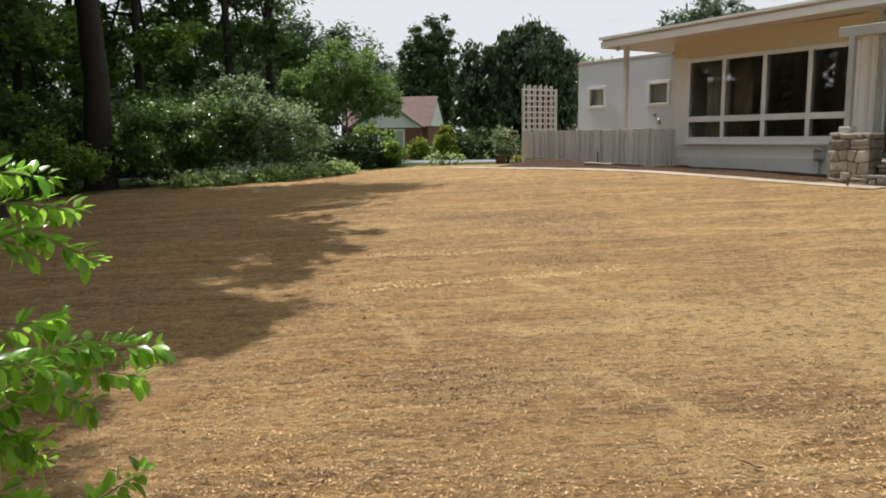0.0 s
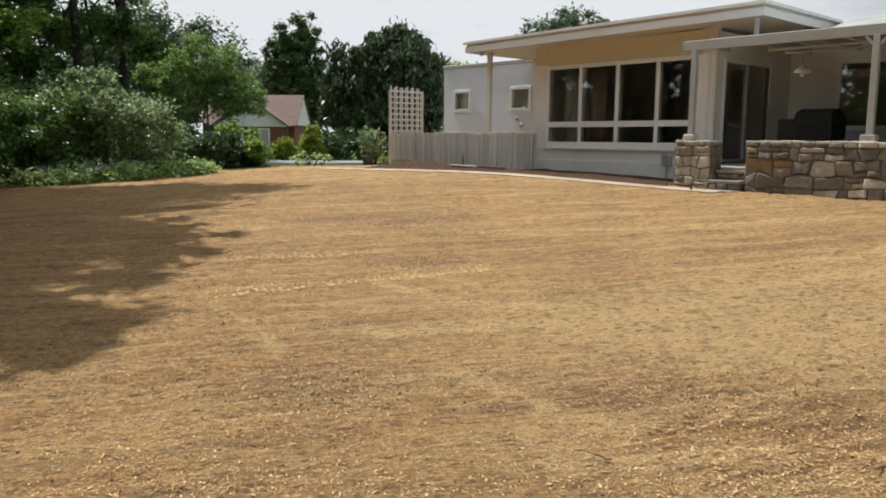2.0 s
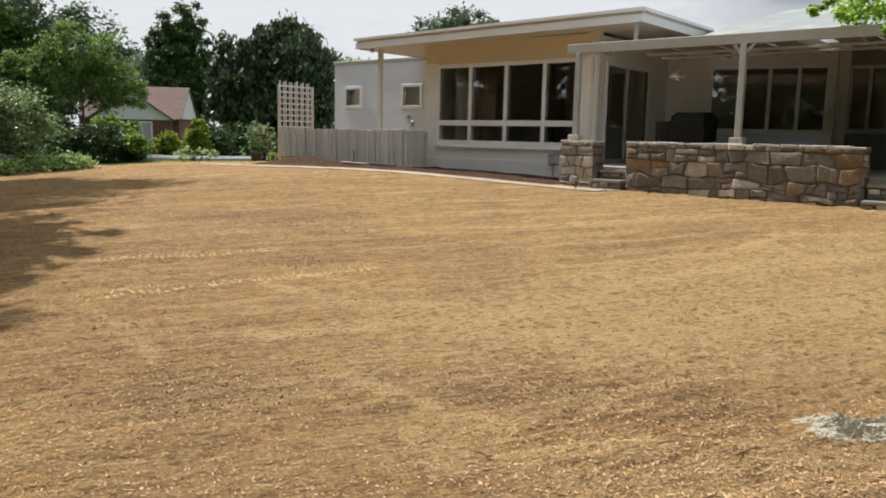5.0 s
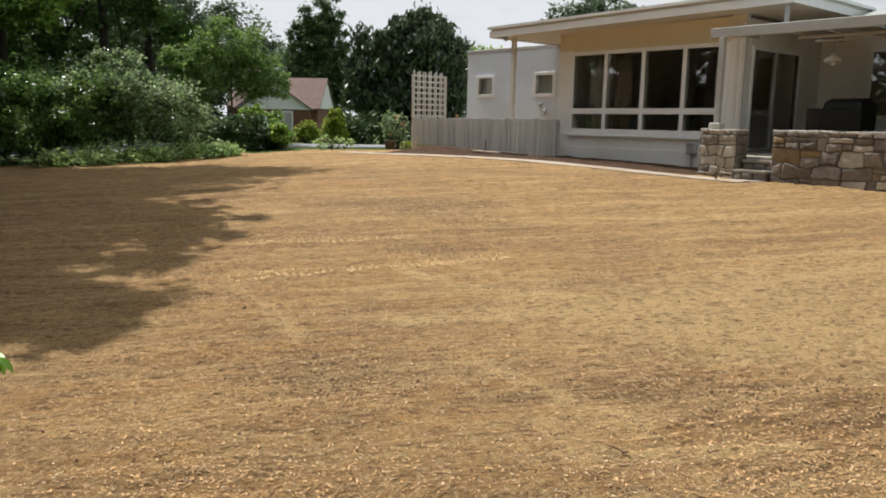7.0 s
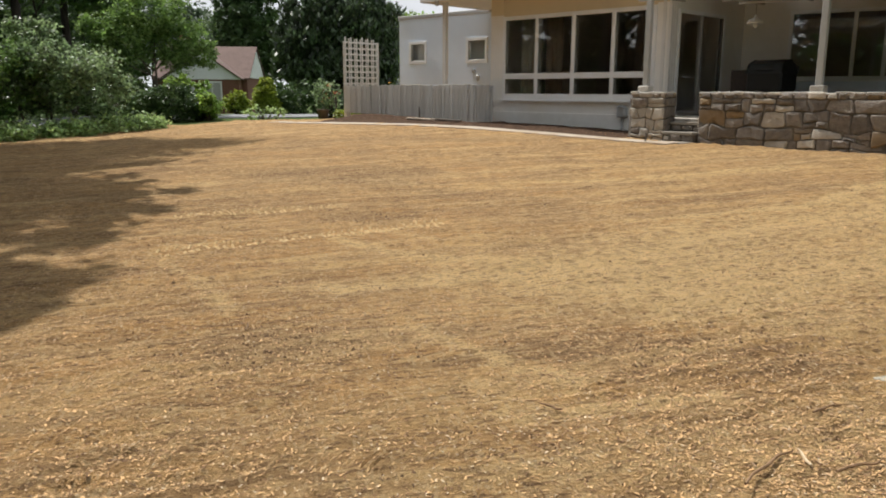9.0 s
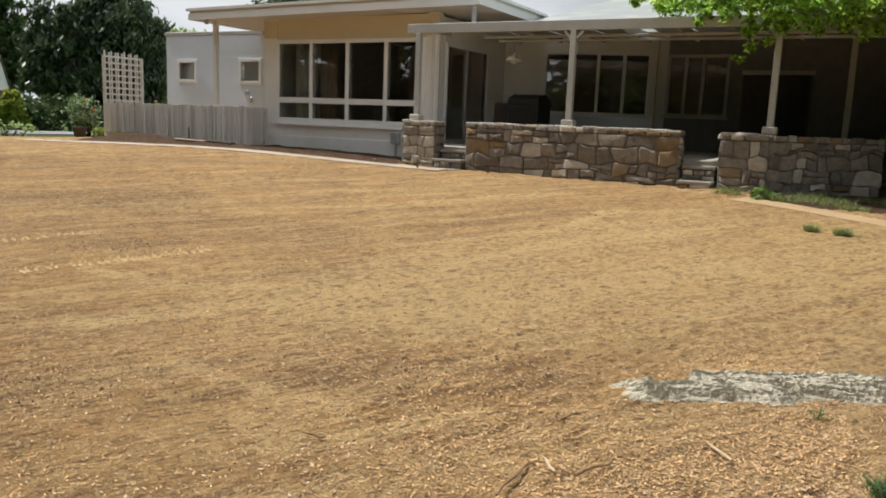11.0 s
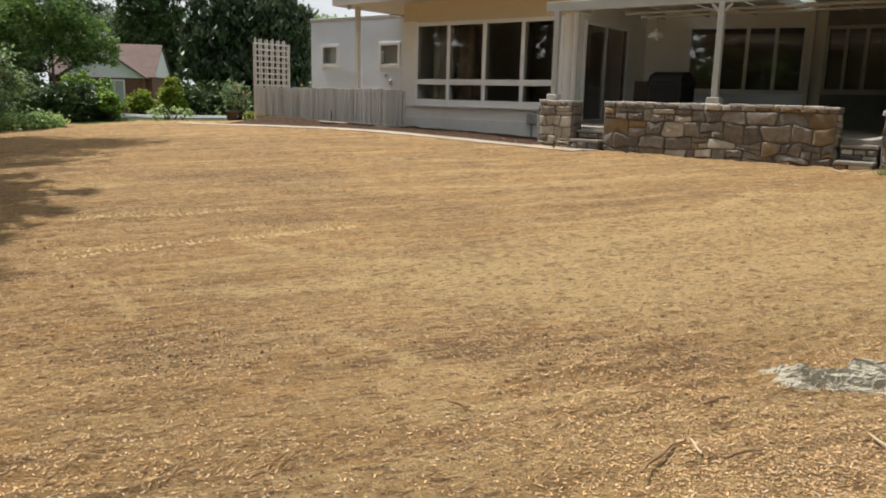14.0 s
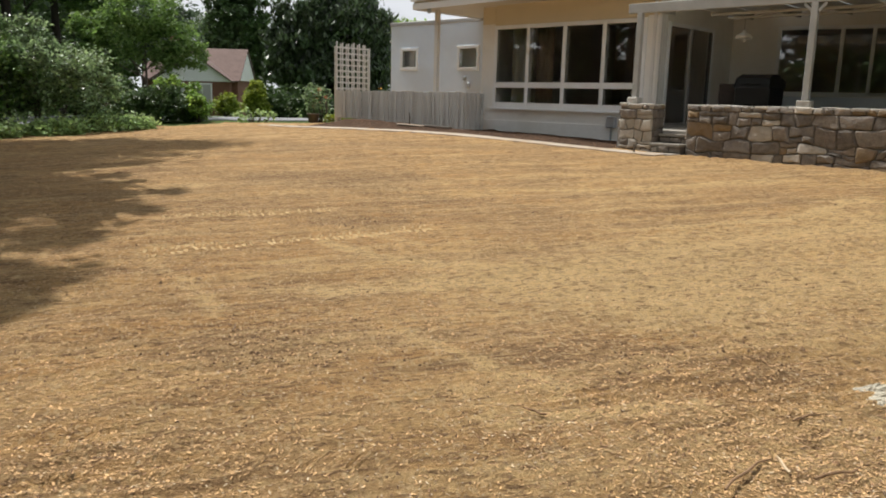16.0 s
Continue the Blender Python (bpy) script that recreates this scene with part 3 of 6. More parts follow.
def ribbon(name, centre, widths, thick, material, label, category, lift=0.02, kind="structure", step=0.3):
    """A laid strip that follows the ground along a centre line."""
    pts = [Vector((x, y, 0)) for x, y in centre]
    line, wid = [], []
    for i in range(len(pts) - 1):
        n = max(1, int((pts[i + 1] - pts[i]).length / step))
        for k in range(n):
            line.append(pts[i].lerp(pts[i + 1], k / n))
            wid.append(widths[i] + (widths[i + 1] - widths[i]) * k / n)
    line.append(pts[-1])
    wid.append(widths[-1])
    bm = bmesh.new()
    rows = []
    for i, c in enumerate(line):
        d = (line[min(i + 1, len(line) - 1)] - line[max(i - 1, 0)]).normalized()
        s = Vector((d.y, -d.x, 0))
        row = []
        for side in (-1, 1):
            w = c + s * side * (wid[i] / 2 + 0.012 * noise.noise((i * 0.7, side, 2)))
            z = height(w.x, w.y) + lift + 0.006 * noise.noise((w.x, w.y, 5))
            row.append((bm.verts.new((w.x, w.y, z)), bm.verts.new((w.x, w.y, z - thick))))
        rows.append(row)
    for a, b in zip(rows, rows[1:]):
        bm.faces.new((a[0][0], a[1][0], b[1][0], b[0][0]))
        bm.faces.new((a[0][1], a[0][0], b[0][0], b[0][1]))
        bm.faces.new((a[1][0], a[1][1], b[1][1], b[1][0]))
    for e in (rows[0], rows[-1]):
        bm.faces.new((e[0][0], e[0][1], e[1][1], e[1][0]))
    bmesh.ops.recalc_face_normals(bm, faces=bm.faces)
    return solo(name, bm, material, Matrix(), label, category, kind=kind)


ribbon("edging_path", [from_house(-10.9, -2.35), from_house(-9.5, -2.55), from_house(-4, -2.62), from_house(1.45, -2.36)], [0.5, 0.42, 0.38, 0.4], 0.12, M_CONC,
       "narrow concrete edging path along the flower bed", "path")
ribbon("garden_path", [from_house(5.85, -2.15), (9.42, 7.6), (9.38, 6.4), (9.25, 5.2), (9.0, 3.5), (8.4, 1.0)], [0.7, 0.5, 0.42, 0.42, 0.42, 0.42], 0.12, M_PATH,
       "worn concrete garden path leading to the patio steps", "path", lift=0.012)
ribbon("road", [(-60, 17), (-12, 27.6), (2, 30.8), (20, 35.0), (90, 50)], [6.4, 6.4, 6.4, 6.4, 6.4], 0.1, M_ROAD, "quiet grey asphalt street", "road", lift=0.04, step=1.5)

# ---- house ----
house = thing("house", HOUSE, "low mid-century house with white walls and a flat overhanging roof", "house")
R0 = 3.69


def roof_z(p):
    return R0 + 0.013 * (p + 6.5)


def window(parent, name, panes, zs, y, depth, frame_w, outer, material, glass=True, lower=None, sill=True, label=""):
    """A window in a front at y: panes are (x0, x1); zs is (bottom, top); lower is a second row below it. The frame stands proud."""
    x0, x1, z0, z1 = outer
    rows = [zs] + ([lower] if lower else [])
    zs_all = sorted([z for r in rows for z in r])
    cuts = [x0] + [c for a, b in panes for c in (a, b)] + [x1]
    w = part(name, box(cuts[0], cuts[1], y - 0.035, y + depth, z0, z1, 0.004), material, parent, label or "white wooden window with dark panes")
    for i in range(2, len(cuts), 2):
        part("mullion", box(cuts[i], cuts[i + 1], y - 0.035, y + depth, z0, z1, 0.004), material, w)
    zc = [z0] + zs_all + [z1]
    for a, b in panes:
        for i in range(0, len(zc), 2):
            part("rail", box(a, b, y - 0.032, y + depth - 0.003, zc[i], zc[i + 1], 0.004), material, w)
    for lo, hi in rows:
        for a, b in panes:
            g = part("pane", box(a - 0.004, b + 0.004, y - 0.016, y - 0.010, lo - 0.004, hi + 0.004), M_GLASS, w, "dark reflecting glass pane")
            g.visible_shadow = False
    if sill:
        part("sill", box(x0 - 0.05, x1 + 0.05, y - 0.09, y - 0.037, z0 - 0.035, z0 + 0.012, 0.006), material, w)
    return w


# window front
wall = part("wall", box(-4.85, -4.44, 0, 0.14, 0.3, roof_z(-4.6)), M_WALL, house, "white painted front wall")
part("wall", box(-0.31, 0, 0, 0.14, 0.3, roof_z(0)), M_WALL, house)
part("wall", box(-4.44, -0.31, 0, 0.14, 0.3, 1.29), M_WALL, house)
part("plinth", box(-4.87, 0.0, -0.02, -0.0, 0.35, 1.0, 0.006), M_WALL, house)
part("gable_panel", box(-4.44, -0.31, 0.0, 0.14, 3.25, roof_z(-2.4)), M_CREAM, house, "cream painted panel above the windows")
part("gable_panel", box(-4.84, -4.44, -0.012, -0.002, 3.29, roof_z(-4.6) - 0.02), M_CREAM, house)
part("gable_panel", box(-0.31, 0.0, -0.012, -0.002, 3.29, roof_z(0) - 0.02), M_CREAM, house)
window(house, "window", [(-4.36, -3.455), (-3.365, -2.42), (-2.325, -1.375), (-1.285, -0.40)], (1.91, 3.16), 0.0, 0.10, 0.1, (-4.44, -0.31, 1.29, 3.25), M_TRIM,
       lower=(1.43, 1.78), label="long white window of four tall panes over four low panes")
part("corner_board", box(-0.17, -0.1, -0.028, -0.003, 1.0, 3.6, 0.004), M_WHITE, house)
part("corner_board", box(-0.03, 0.03, -0.04, -0.003, 1.0, 3.6, 0.004), M_WHITE, house)
# left end and back, room behind the windows
part("wall", box(-4.85, -4.71, 0.14, 6.0, 0.3, roof_z(-4.8)), M_WALL, house)
part("wall", box(-4.85, 0.14, 6.0, 6.14, 0.3, 3.7), M_WALL, house)
part("room_lining", box(-4.70, -0.15, 5.9, 5.98, 0.9, 3.65), M_INSIDE, house)
part("room_floor", box(-4.70, -0.01, 0.15, 5.9, 0.85, 0.95), M_FLOORIN, house)


def curtain(x0, x1, y, material, label):
    """Hanging cloth in soft folds."""
    bm = bmesh.new()
    n = int((x1 - x0) / 0.02)
    rows = []
    for i in range(n + 1):
        x = x0 + (x1 - x0) * i / n
        fold = 0.03 * math.sin(i * 0.9) + 0.01 * math.sin(i * 2.3)
        rows.append([bm.verts.new((x, y + dy + fold, z)) for dy, z in ((0, 1.0), (0, 3.3), (0.012, 3.3), (0.012, 1.0))])
    for a, b in zip(rows, rows[1:]):
        for k in range(4):
            bm.faces.new((a[k], b[k], b[(k + 1) % 4], a[(k + 1) % 4]))
    bm.faces.new(rows[0])
    bm.faces.new(rows[-1][::-1])
    part("curtain", bm, material, house, label, smooth=True)


curtain(-4.05, -3.40, 0.22, M_CURTAIN, "pale curtain beside the window")
# drapes added so that the dark panes show a brownish tone
curtain(-3.34, -2.86, 0.26, M_DRAPE, "brown drape added to lift the pane's tone")
curtain(-0.75, -0.42, 0.24, M_DRAPE, "brown drape added to lift the pane's tone")
# door wall: runs back from the front corner
part("wall", box(-0.14, 0, 0.14, 0.30, 0.3, 3.7), M_WALL, house)
part("wall", box(-0.14, 0, 2.42, 3.5, 0.3, 3.7), M_WALL, house)
part("wall", box(-0.14, 0, 0.30, 2.42, 3.17, 3.7), M_WALL, house)
part("wall", box(-0.14, 0, 0.30, 2.42, 0.3, 1.04), M_WALL, house)
for k in range(3):
    part("batten", box(0.002, 0.02, 0.02 + 0.09 * k, 0.05 + 0.09 * k, 1.0, 3.6), M_WHITE, house)
door = part("sliding_door", box(-0.06, 0.04, 0.30, 0.37, 1.05, 3.17, 0.004), M_TRIM, house, "sliding glass patio door in a pale frame")
part("jamb", box(-0.06, 0.04, 2.35, 2.42, 1.05, 3.17, 0.004), M_TRIM, door)
part("head", box(-0.06, 0.04, 0.37, 2.35, 3.10, 3.17, 0.004), M_TRIM, door)
part("threshold", box(-0.06, 0.06, 0.37, 2.35, 1.04, 1.09, 0.004), M_ALU, door)
part("stile", box(-0.05, 0.03, 1.30, 1.37, 1.09, 3.10, 0.004), M_ALU, door)
part("stile", box(-0.05, 0.02, 0.37, 0.41, 1.09, 3.10, 0.004), M_DARKFRAME, door)
part("stile", box(-0.05, 0.02, 2.30, 2.35, 1.09, 3.10, 0.004), M_DARKFRAME, door)
part("handle", box(0.03, 0.06, 2.22, 2.25, 1.95, 2.15, 0.006), M_DARKFRAME, door, "dark door pull")
for a, b in ((0.41, 1.30), (1.37, 2.30)):
    g = part("pane", box(-0.02, -0.012, a, b, 1.09, 3.10), M_GLASS, door)
    g.visible_shadow = False
# flat roof of the front block


def roof_slab(points, base, thick, slope=0.013, bm=None):
    bm = bm or bmesh.new()
    low = [bm.verts.new((x, y, base + slope * (x + 6.5))) for x, y in points]
    high = [bm.verts.new((x, y, base + thick + slope * (x + 6.5))) for x, y in points]
    n = len(points)
    bm.faces.new(low[::-1])
    bm.faces.new(high)
    for i in range(n):
        bm.faces.new((low[i], low[(i + 1) % n], high[(i + 1) % n], high[i]))
    bmesh.ops.recalc_face_normals(bm, faces=bm.faces)
    return bm


part("roof", roof_slab([(-6.47, -0.82), (1.31, -0.82), (1.31, 2.57), (0.2, 6.57), (-6.47, 6.57)], R0, 0.17), M_SOFFIT, house, "flat roof with a wide pale overhang")
fascia = part("fascia", roof_slab([(-6.5, -0.85), (1.34, -0.85), (1.34, -0.822), (-6.5, -0.822)], R0 - 0.03, 0.15), M_TRIM, house, "white double fascia board")
part("fascia", roof_slab([(1.312, -0.82), (1.34, -0.82), (1.34, 2.6), (1.312, 2.6)], R0 - 0.03, 0.15), M_TRIM, house)
part("fascia", roof_slab([(-6.5, -0.82), (-6.472, -0.82), (-6.472, 6.6), (-6.5, 6.6)], R0 - 0.03, 0.15), M_TRIM, house)
part("drip_edge", roof_slab([(-6.54, -0.89), (1.38, -0.89), (1.38, 2.62), (0.2, 6.64), (-6.54, 6.64)], R0 + 0.175, 0.06), M_TRIM, house)
part("roof_post", box(-6.19, -6.08, -0.36, -0.25, 0.4, roof_z(-6.1) - 0.002, 0.006), M_WHITE, house, "square cream roof post")
part("eave_lamp", turned([(0.02, 0.0), (0.05, -0.02), (0.06, -0.09), (0.03, -0.13)], 12, None, (-6.0, -0.75, 3.69)), M_METER, house, "small eave floodlight")

# wing behind the patio
WING = Matrix.Translation((0, 3.45, 0)) @ pose(0, 0, 0, 0, 0, 12.5)
wing = thing("house_wing", HOUSE @ WING, "white rear wing of the house behind the patio", "house")
part("wall", box(-0.02, 1.0, 0, 0.14, 0.4, 3.75), M_WALL, wing)
part("wall", box(3.60, 3.72, 0, 0.14, 0.4, 3.75), M_WALL, wing)
part("wall", box(1.0, 3.60, 0, 0.14, 0.4, 1.76), M_BLUEWHITE, wing, "pale blue-white wall below the window")
part("wall", box(1.0, 3.60, 0, 0.14, 3.30, 3.75), M_WALL, wing)
window(wing, "window", [(1.08, 1.68), (1.76, 2.30), (2.38, 2.92), (3.00, 3.52)], (1.84, 3.22), 0.0, 0.10, 0.1, (1.0, 3.60, 1.76, 3.30), M_TRIM,
       label="white casement window of four dark panes")
part("room_lining", box(-0.1, 3.7, 3.0, 3.1, 0.9, 3.7), M_INSIDE, wing)
part("room_floor", box(0.16, 3.56, 0.16, 3.0, 0.88, 0.95), M_FLOORIN, wing)
part("room_ceiling", box(-0.02, 3.56, 0.145, 3.1, 3.34, 3.40), M_INSIDE, wing)
part("wall", box(3.58, 3.72, 0.14, 3.1, 0.4, 3.75), M_WALL, wing)
far = thing("house_porch", HOUSE, "shaded porch end of the house under vines", "house")
part("wall", box(3.62, 3.86, 4.40, 4.54, 0.4, 3.75), M_WHITE, far, "white wall in deep shade")
part("room_lining", box(3.74, 5.4, 5.2, 5.3, 0.9, 3.7), M_INSIDE, far)
part("room_lining", box(5.4, 5.48, 4.56, 5.3, 0.9, 3.7), M_INSIDE, far)
# walls from here take the board colour that has the porch shade in it
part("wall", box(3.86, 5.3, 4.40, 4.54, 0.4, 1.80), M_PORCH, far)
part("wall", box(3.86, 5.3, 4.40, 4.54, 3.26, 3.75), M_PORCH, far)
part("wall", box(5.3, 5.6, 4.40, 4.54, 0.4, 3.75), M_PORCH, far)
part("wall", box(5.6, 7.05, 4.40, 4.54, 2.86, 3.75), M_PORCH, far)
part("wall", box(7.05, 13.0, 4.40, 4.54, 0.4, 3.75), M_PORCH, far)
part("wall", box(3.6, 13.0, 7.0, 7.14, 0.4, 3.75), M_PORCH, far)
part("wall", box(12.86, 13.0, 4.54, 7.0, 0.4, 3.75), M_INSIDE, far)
part("room_ceiling", box(3.75, 12.8, 4.56, 6.98, 3.40, 3.46), M_INSIDE, far)
part("porch_floor", box(3.75, 12.8, 4.56, 6.98, 0.8, 0.95), M_FLOORIN, far)
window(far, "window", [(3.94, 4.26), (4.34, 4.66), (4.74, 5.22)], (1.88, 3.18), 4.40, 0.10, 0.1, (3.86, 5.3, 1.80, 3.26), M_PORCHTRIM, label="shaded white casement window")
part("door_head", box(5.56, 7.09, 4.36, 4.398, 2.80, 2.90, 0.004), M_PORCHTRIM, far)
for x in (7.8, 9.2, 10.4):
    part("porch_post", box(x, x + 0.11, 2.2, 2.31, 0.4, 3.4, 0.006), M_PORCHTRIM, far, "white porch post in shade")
# main roof behind the pergola
roof = thing("main_roof", HOUSE, "pale low-pitched main roof behind the pergola", "roof")


def pitched(x0, x1, y0, z0, y1, z1, thick):
    bm = bmesh.new()
    v = [bm.verts.new(c) for c in ((x0, y0, z0), (x1, y0, z0), (x1, y1, z1), (x0, y1, z1), (x0, y0, z0 + thick), (x1, y0, z0 + thick), (x1, y1, z1 + thick), (x0, y1, z1 + thick))]
    for f in ((3, 2, 1, 0), (4, 5, 6, 7), (0, 1, 5, 4), (1, 2, 6, 5), (2, 3, 7, 6), (3, 0, 4, 7)):
        bm.faces.new([v[i] for i in f])
    return bm


part("roof_plane", pitched(1.39, 14.0, 0.6, 3.40, 8.0, 5.05, 0.12), M_ROOF, roof)
part("roof_plane", pitched(1.39, 14.0, 15.4, 3.40, 8.0, 5.05, 0.12), M_ROOF, roof)
part("fascia", box(1.39, 14.0, 0.57, 0.598, 3.34, 3.53, 0.004), M_TRIM, roof)

# patio
patio = thing("patio", HOUSE, "raised concrete patio slab behind a stone wall", "patio", kind="structure")
part("slab", prism([(0.02, -1.45), (6.9, -1.45), (8.3, -0.4), (8.3, 4.38), (3.6, 4.38), (3.6, 4.1), (0.02, 3.4)], 0.35, 1.0), M_SLAB, patio)

# pergola
pergola = thing("pergola", HOUSE, "white painted timber pergola over the patio", "pergola")
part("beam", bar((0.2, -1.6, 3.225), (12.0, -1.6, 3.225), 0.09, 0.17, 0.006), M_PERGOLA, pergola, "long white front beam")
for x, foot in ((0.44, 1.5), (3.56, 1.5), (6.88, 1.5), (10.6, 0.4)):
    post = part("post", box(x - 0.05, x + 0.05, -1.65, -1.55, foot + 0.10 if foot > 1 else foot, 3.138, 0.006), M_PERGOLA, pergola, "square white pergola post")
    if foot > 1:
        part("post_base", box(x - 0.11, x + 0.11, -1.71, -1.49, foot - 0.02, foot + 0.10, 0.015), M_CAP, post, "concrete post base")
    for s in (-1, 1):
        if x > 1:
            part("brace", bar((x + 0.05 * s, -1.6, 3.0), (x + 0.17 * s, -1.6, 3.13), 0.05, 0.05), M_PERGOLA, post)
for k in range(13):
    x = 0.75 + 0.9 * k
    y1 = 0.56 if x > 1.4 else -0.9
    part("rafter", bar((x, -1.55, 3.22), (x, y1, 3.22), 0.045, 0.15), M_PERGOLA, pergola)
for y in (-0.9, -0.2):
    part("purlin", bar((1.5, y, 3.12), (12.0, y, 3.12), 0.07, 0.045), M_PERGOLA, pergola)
# panels past x 5 are added to darken the porch end
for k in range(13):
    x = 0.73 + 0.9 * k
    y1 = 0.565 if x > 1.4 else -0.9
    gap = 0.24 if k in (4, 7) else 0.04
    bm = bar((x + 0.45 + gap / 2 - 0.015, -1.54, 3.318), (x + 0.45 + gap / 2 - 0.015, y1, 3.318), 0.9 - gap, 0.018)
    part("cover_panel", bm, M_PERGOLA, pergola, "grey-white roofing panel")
part("stub_post", box(1.15, 1.22, -0.80, -0.73, 3.37, 3.73, 0.004), M_PERGOLA, pergola)

# white outbuilding behind the fence
annex = thing("outbuilding", HOUSE, "flat-roofed white stucco outbuilding with two small windows", "building")
AX = [(-9.74, -8.97, 2.29, 2.95), (-7.35, -6.53, 2.27, 2.97)]
part("wall", box(-10.19, -9.74, 1.8, 1.95, 0.4, 3.62), M_BLUEWHITE, annex)
part("wall", box(-8.97, -7.35, 1.8, 1.95, 0.4, 3.62), M_BLUEWHITE, annex)
part("wall", box(-6.53, -4.9, 1.8, 1.95, 0.4, 3.62), M_BLUEWHITE, annex)
for a, b, lo, hi in AX:
    part("wall", box(a, b, 1.8, 1.95, 0.4, lo), M_BLUEWHITE, annex)
    part("wall", box(a, b, 1.8, 1.95, hi, 3.62), M_BLUEWHITE, annex)
    window(annex, "window", [(a + 0.09, b - 0.09)], (lo + 0.1, hi - 0.08), 1.8, 0.10, 0.09, (a, b, lo, hi), M_TRIM, sill=False, label="small square window in a white frame")
    part("blind", box(a + 0.02, b - 0.02, 1.96, 1.98, lo + 0.02, hi - 0.02), M_TRIM, annex, "pale drawn blind")
part("wall", box(-10.19, -10.05, 1.95, 8.0, 0.4, 3.62), M_BLUEWHITE, annex)
part("wall", box(-10.05, -4.9, 7.86, 8.0, 0.4, 3.62), M_BLUEWHITE, annex)
part("roof", box(-10.22, -4.9, 1.77, 8.03, 3.62, 3.73, 0.01), M_COPING, annex, "grey coping on a flat roof")
part("junction_box", box(-7.07, -6.99, 1.72, 1.798, 2.0, 2.1, 0.006), M_METER, annex)
part("hose_tap", turned([(0.015, -0.09), (0.05, -0.05), (0.05, 0.05), (0.015, 0.09)], 10, None, (-6.85, 1.74, 1.86)), M_METER, annex)

# ---- fence and lattice ----
fence = thing("fence", HOUSE, "weathered low board fence of vertical grey planks", "fence")
FZ0, FZ1, FQ, FX0 = 0.66, 1.645, -0.42, -10.18
part("rail", box(FX0, -4.50, FQ + 0.015, FQ + 0.055, 0.85, 0.93, 0.004), M_FENCE, fence)
part("rail", box(FX0, -4.50, FQ + 0.015, FQ + 0.055, 1.45, 1.53, 0.004), M_FENCE, fence)
for x in (-10.12, -8.2, -6.2, -4.56):
    part("post", box(x - 0.045, x + 0.045, FQ + 0.056, FQ + 0.146, 0.35, 1.62, 0.006), M_FENCE, fence)
board_mesh = finish(box(-0.047, 0.047, -0.011, 0.011, 0, 1.0, 0.004), "board", M_FENCE)
random.seed(5)
bx = -10.15
while bx < -4.50:
    ob = new("board", board_mesh)
    ob.parent = fence
    lean = random.uniform(-0.7, 0.7)
    gate = bx > -6.2
    foot = FZ0 + 0.20 * min(max((-6.2 - bx) / 3, 0), 1) + (0.02 if gate else 0)
    ob.matrix_basis = Matrix.Translation((bx, FQ + random.uniform(-0.007, 0.007), foot + random.uniform(-0.015, 0.015))) @ pose(0, 0, 0, 0, lean, random.uniform(-3, 3)) @ Matrix.Diagonal((1, 1, FZ1 - foot + random.uniform(-0.012, 0.012), 1))
    bx += 0.103 + random.uniform(-0.003, 0.004)
part("base_board", box(-7.4, -4.7, FQ - 0.22, FQ - 0.04, 0.60, 0.675, 0.01), M_CONC, fence, "loose concrete sill under the gate")

lattice = thing("lattice_screen", HOUSE @ Matrix.Translation((FX0 - 0.03, FQ, 0)), "tall white wooden lattice screen at the fence corner", "lattice")
for k in range(6):
    y = 0.10 + 0.215 * k
    part("slat", bar((-0.012, y, 1.5), (-0.012, y, 3.04 - 0.02 * (k % 3)), 0.014, 0.05, 0.002), M_LATTICE, lattice)
    if k < 5:
        part("slat", bar((0.10, y + 0.05, 1.6), (0.10, y + 0.05, 2.98), 0.014, 0.045, 0.002), M_LATTICE, lattice)
for k in range(8):
    part("slat", bar((0.004, 0.0, 1.70 + 0.168 * k), (0.004, 1.32, 1.70 + 0.168 * k), 0.014, 0.05, 0.002), M_LATTICE, lattice)
for y in (0.02, 1.27):
    part("post", box(-0.03, 0.06, y, y + 0.06, 0.4, 2.90, 0.006), M_LATTICE, lattice)

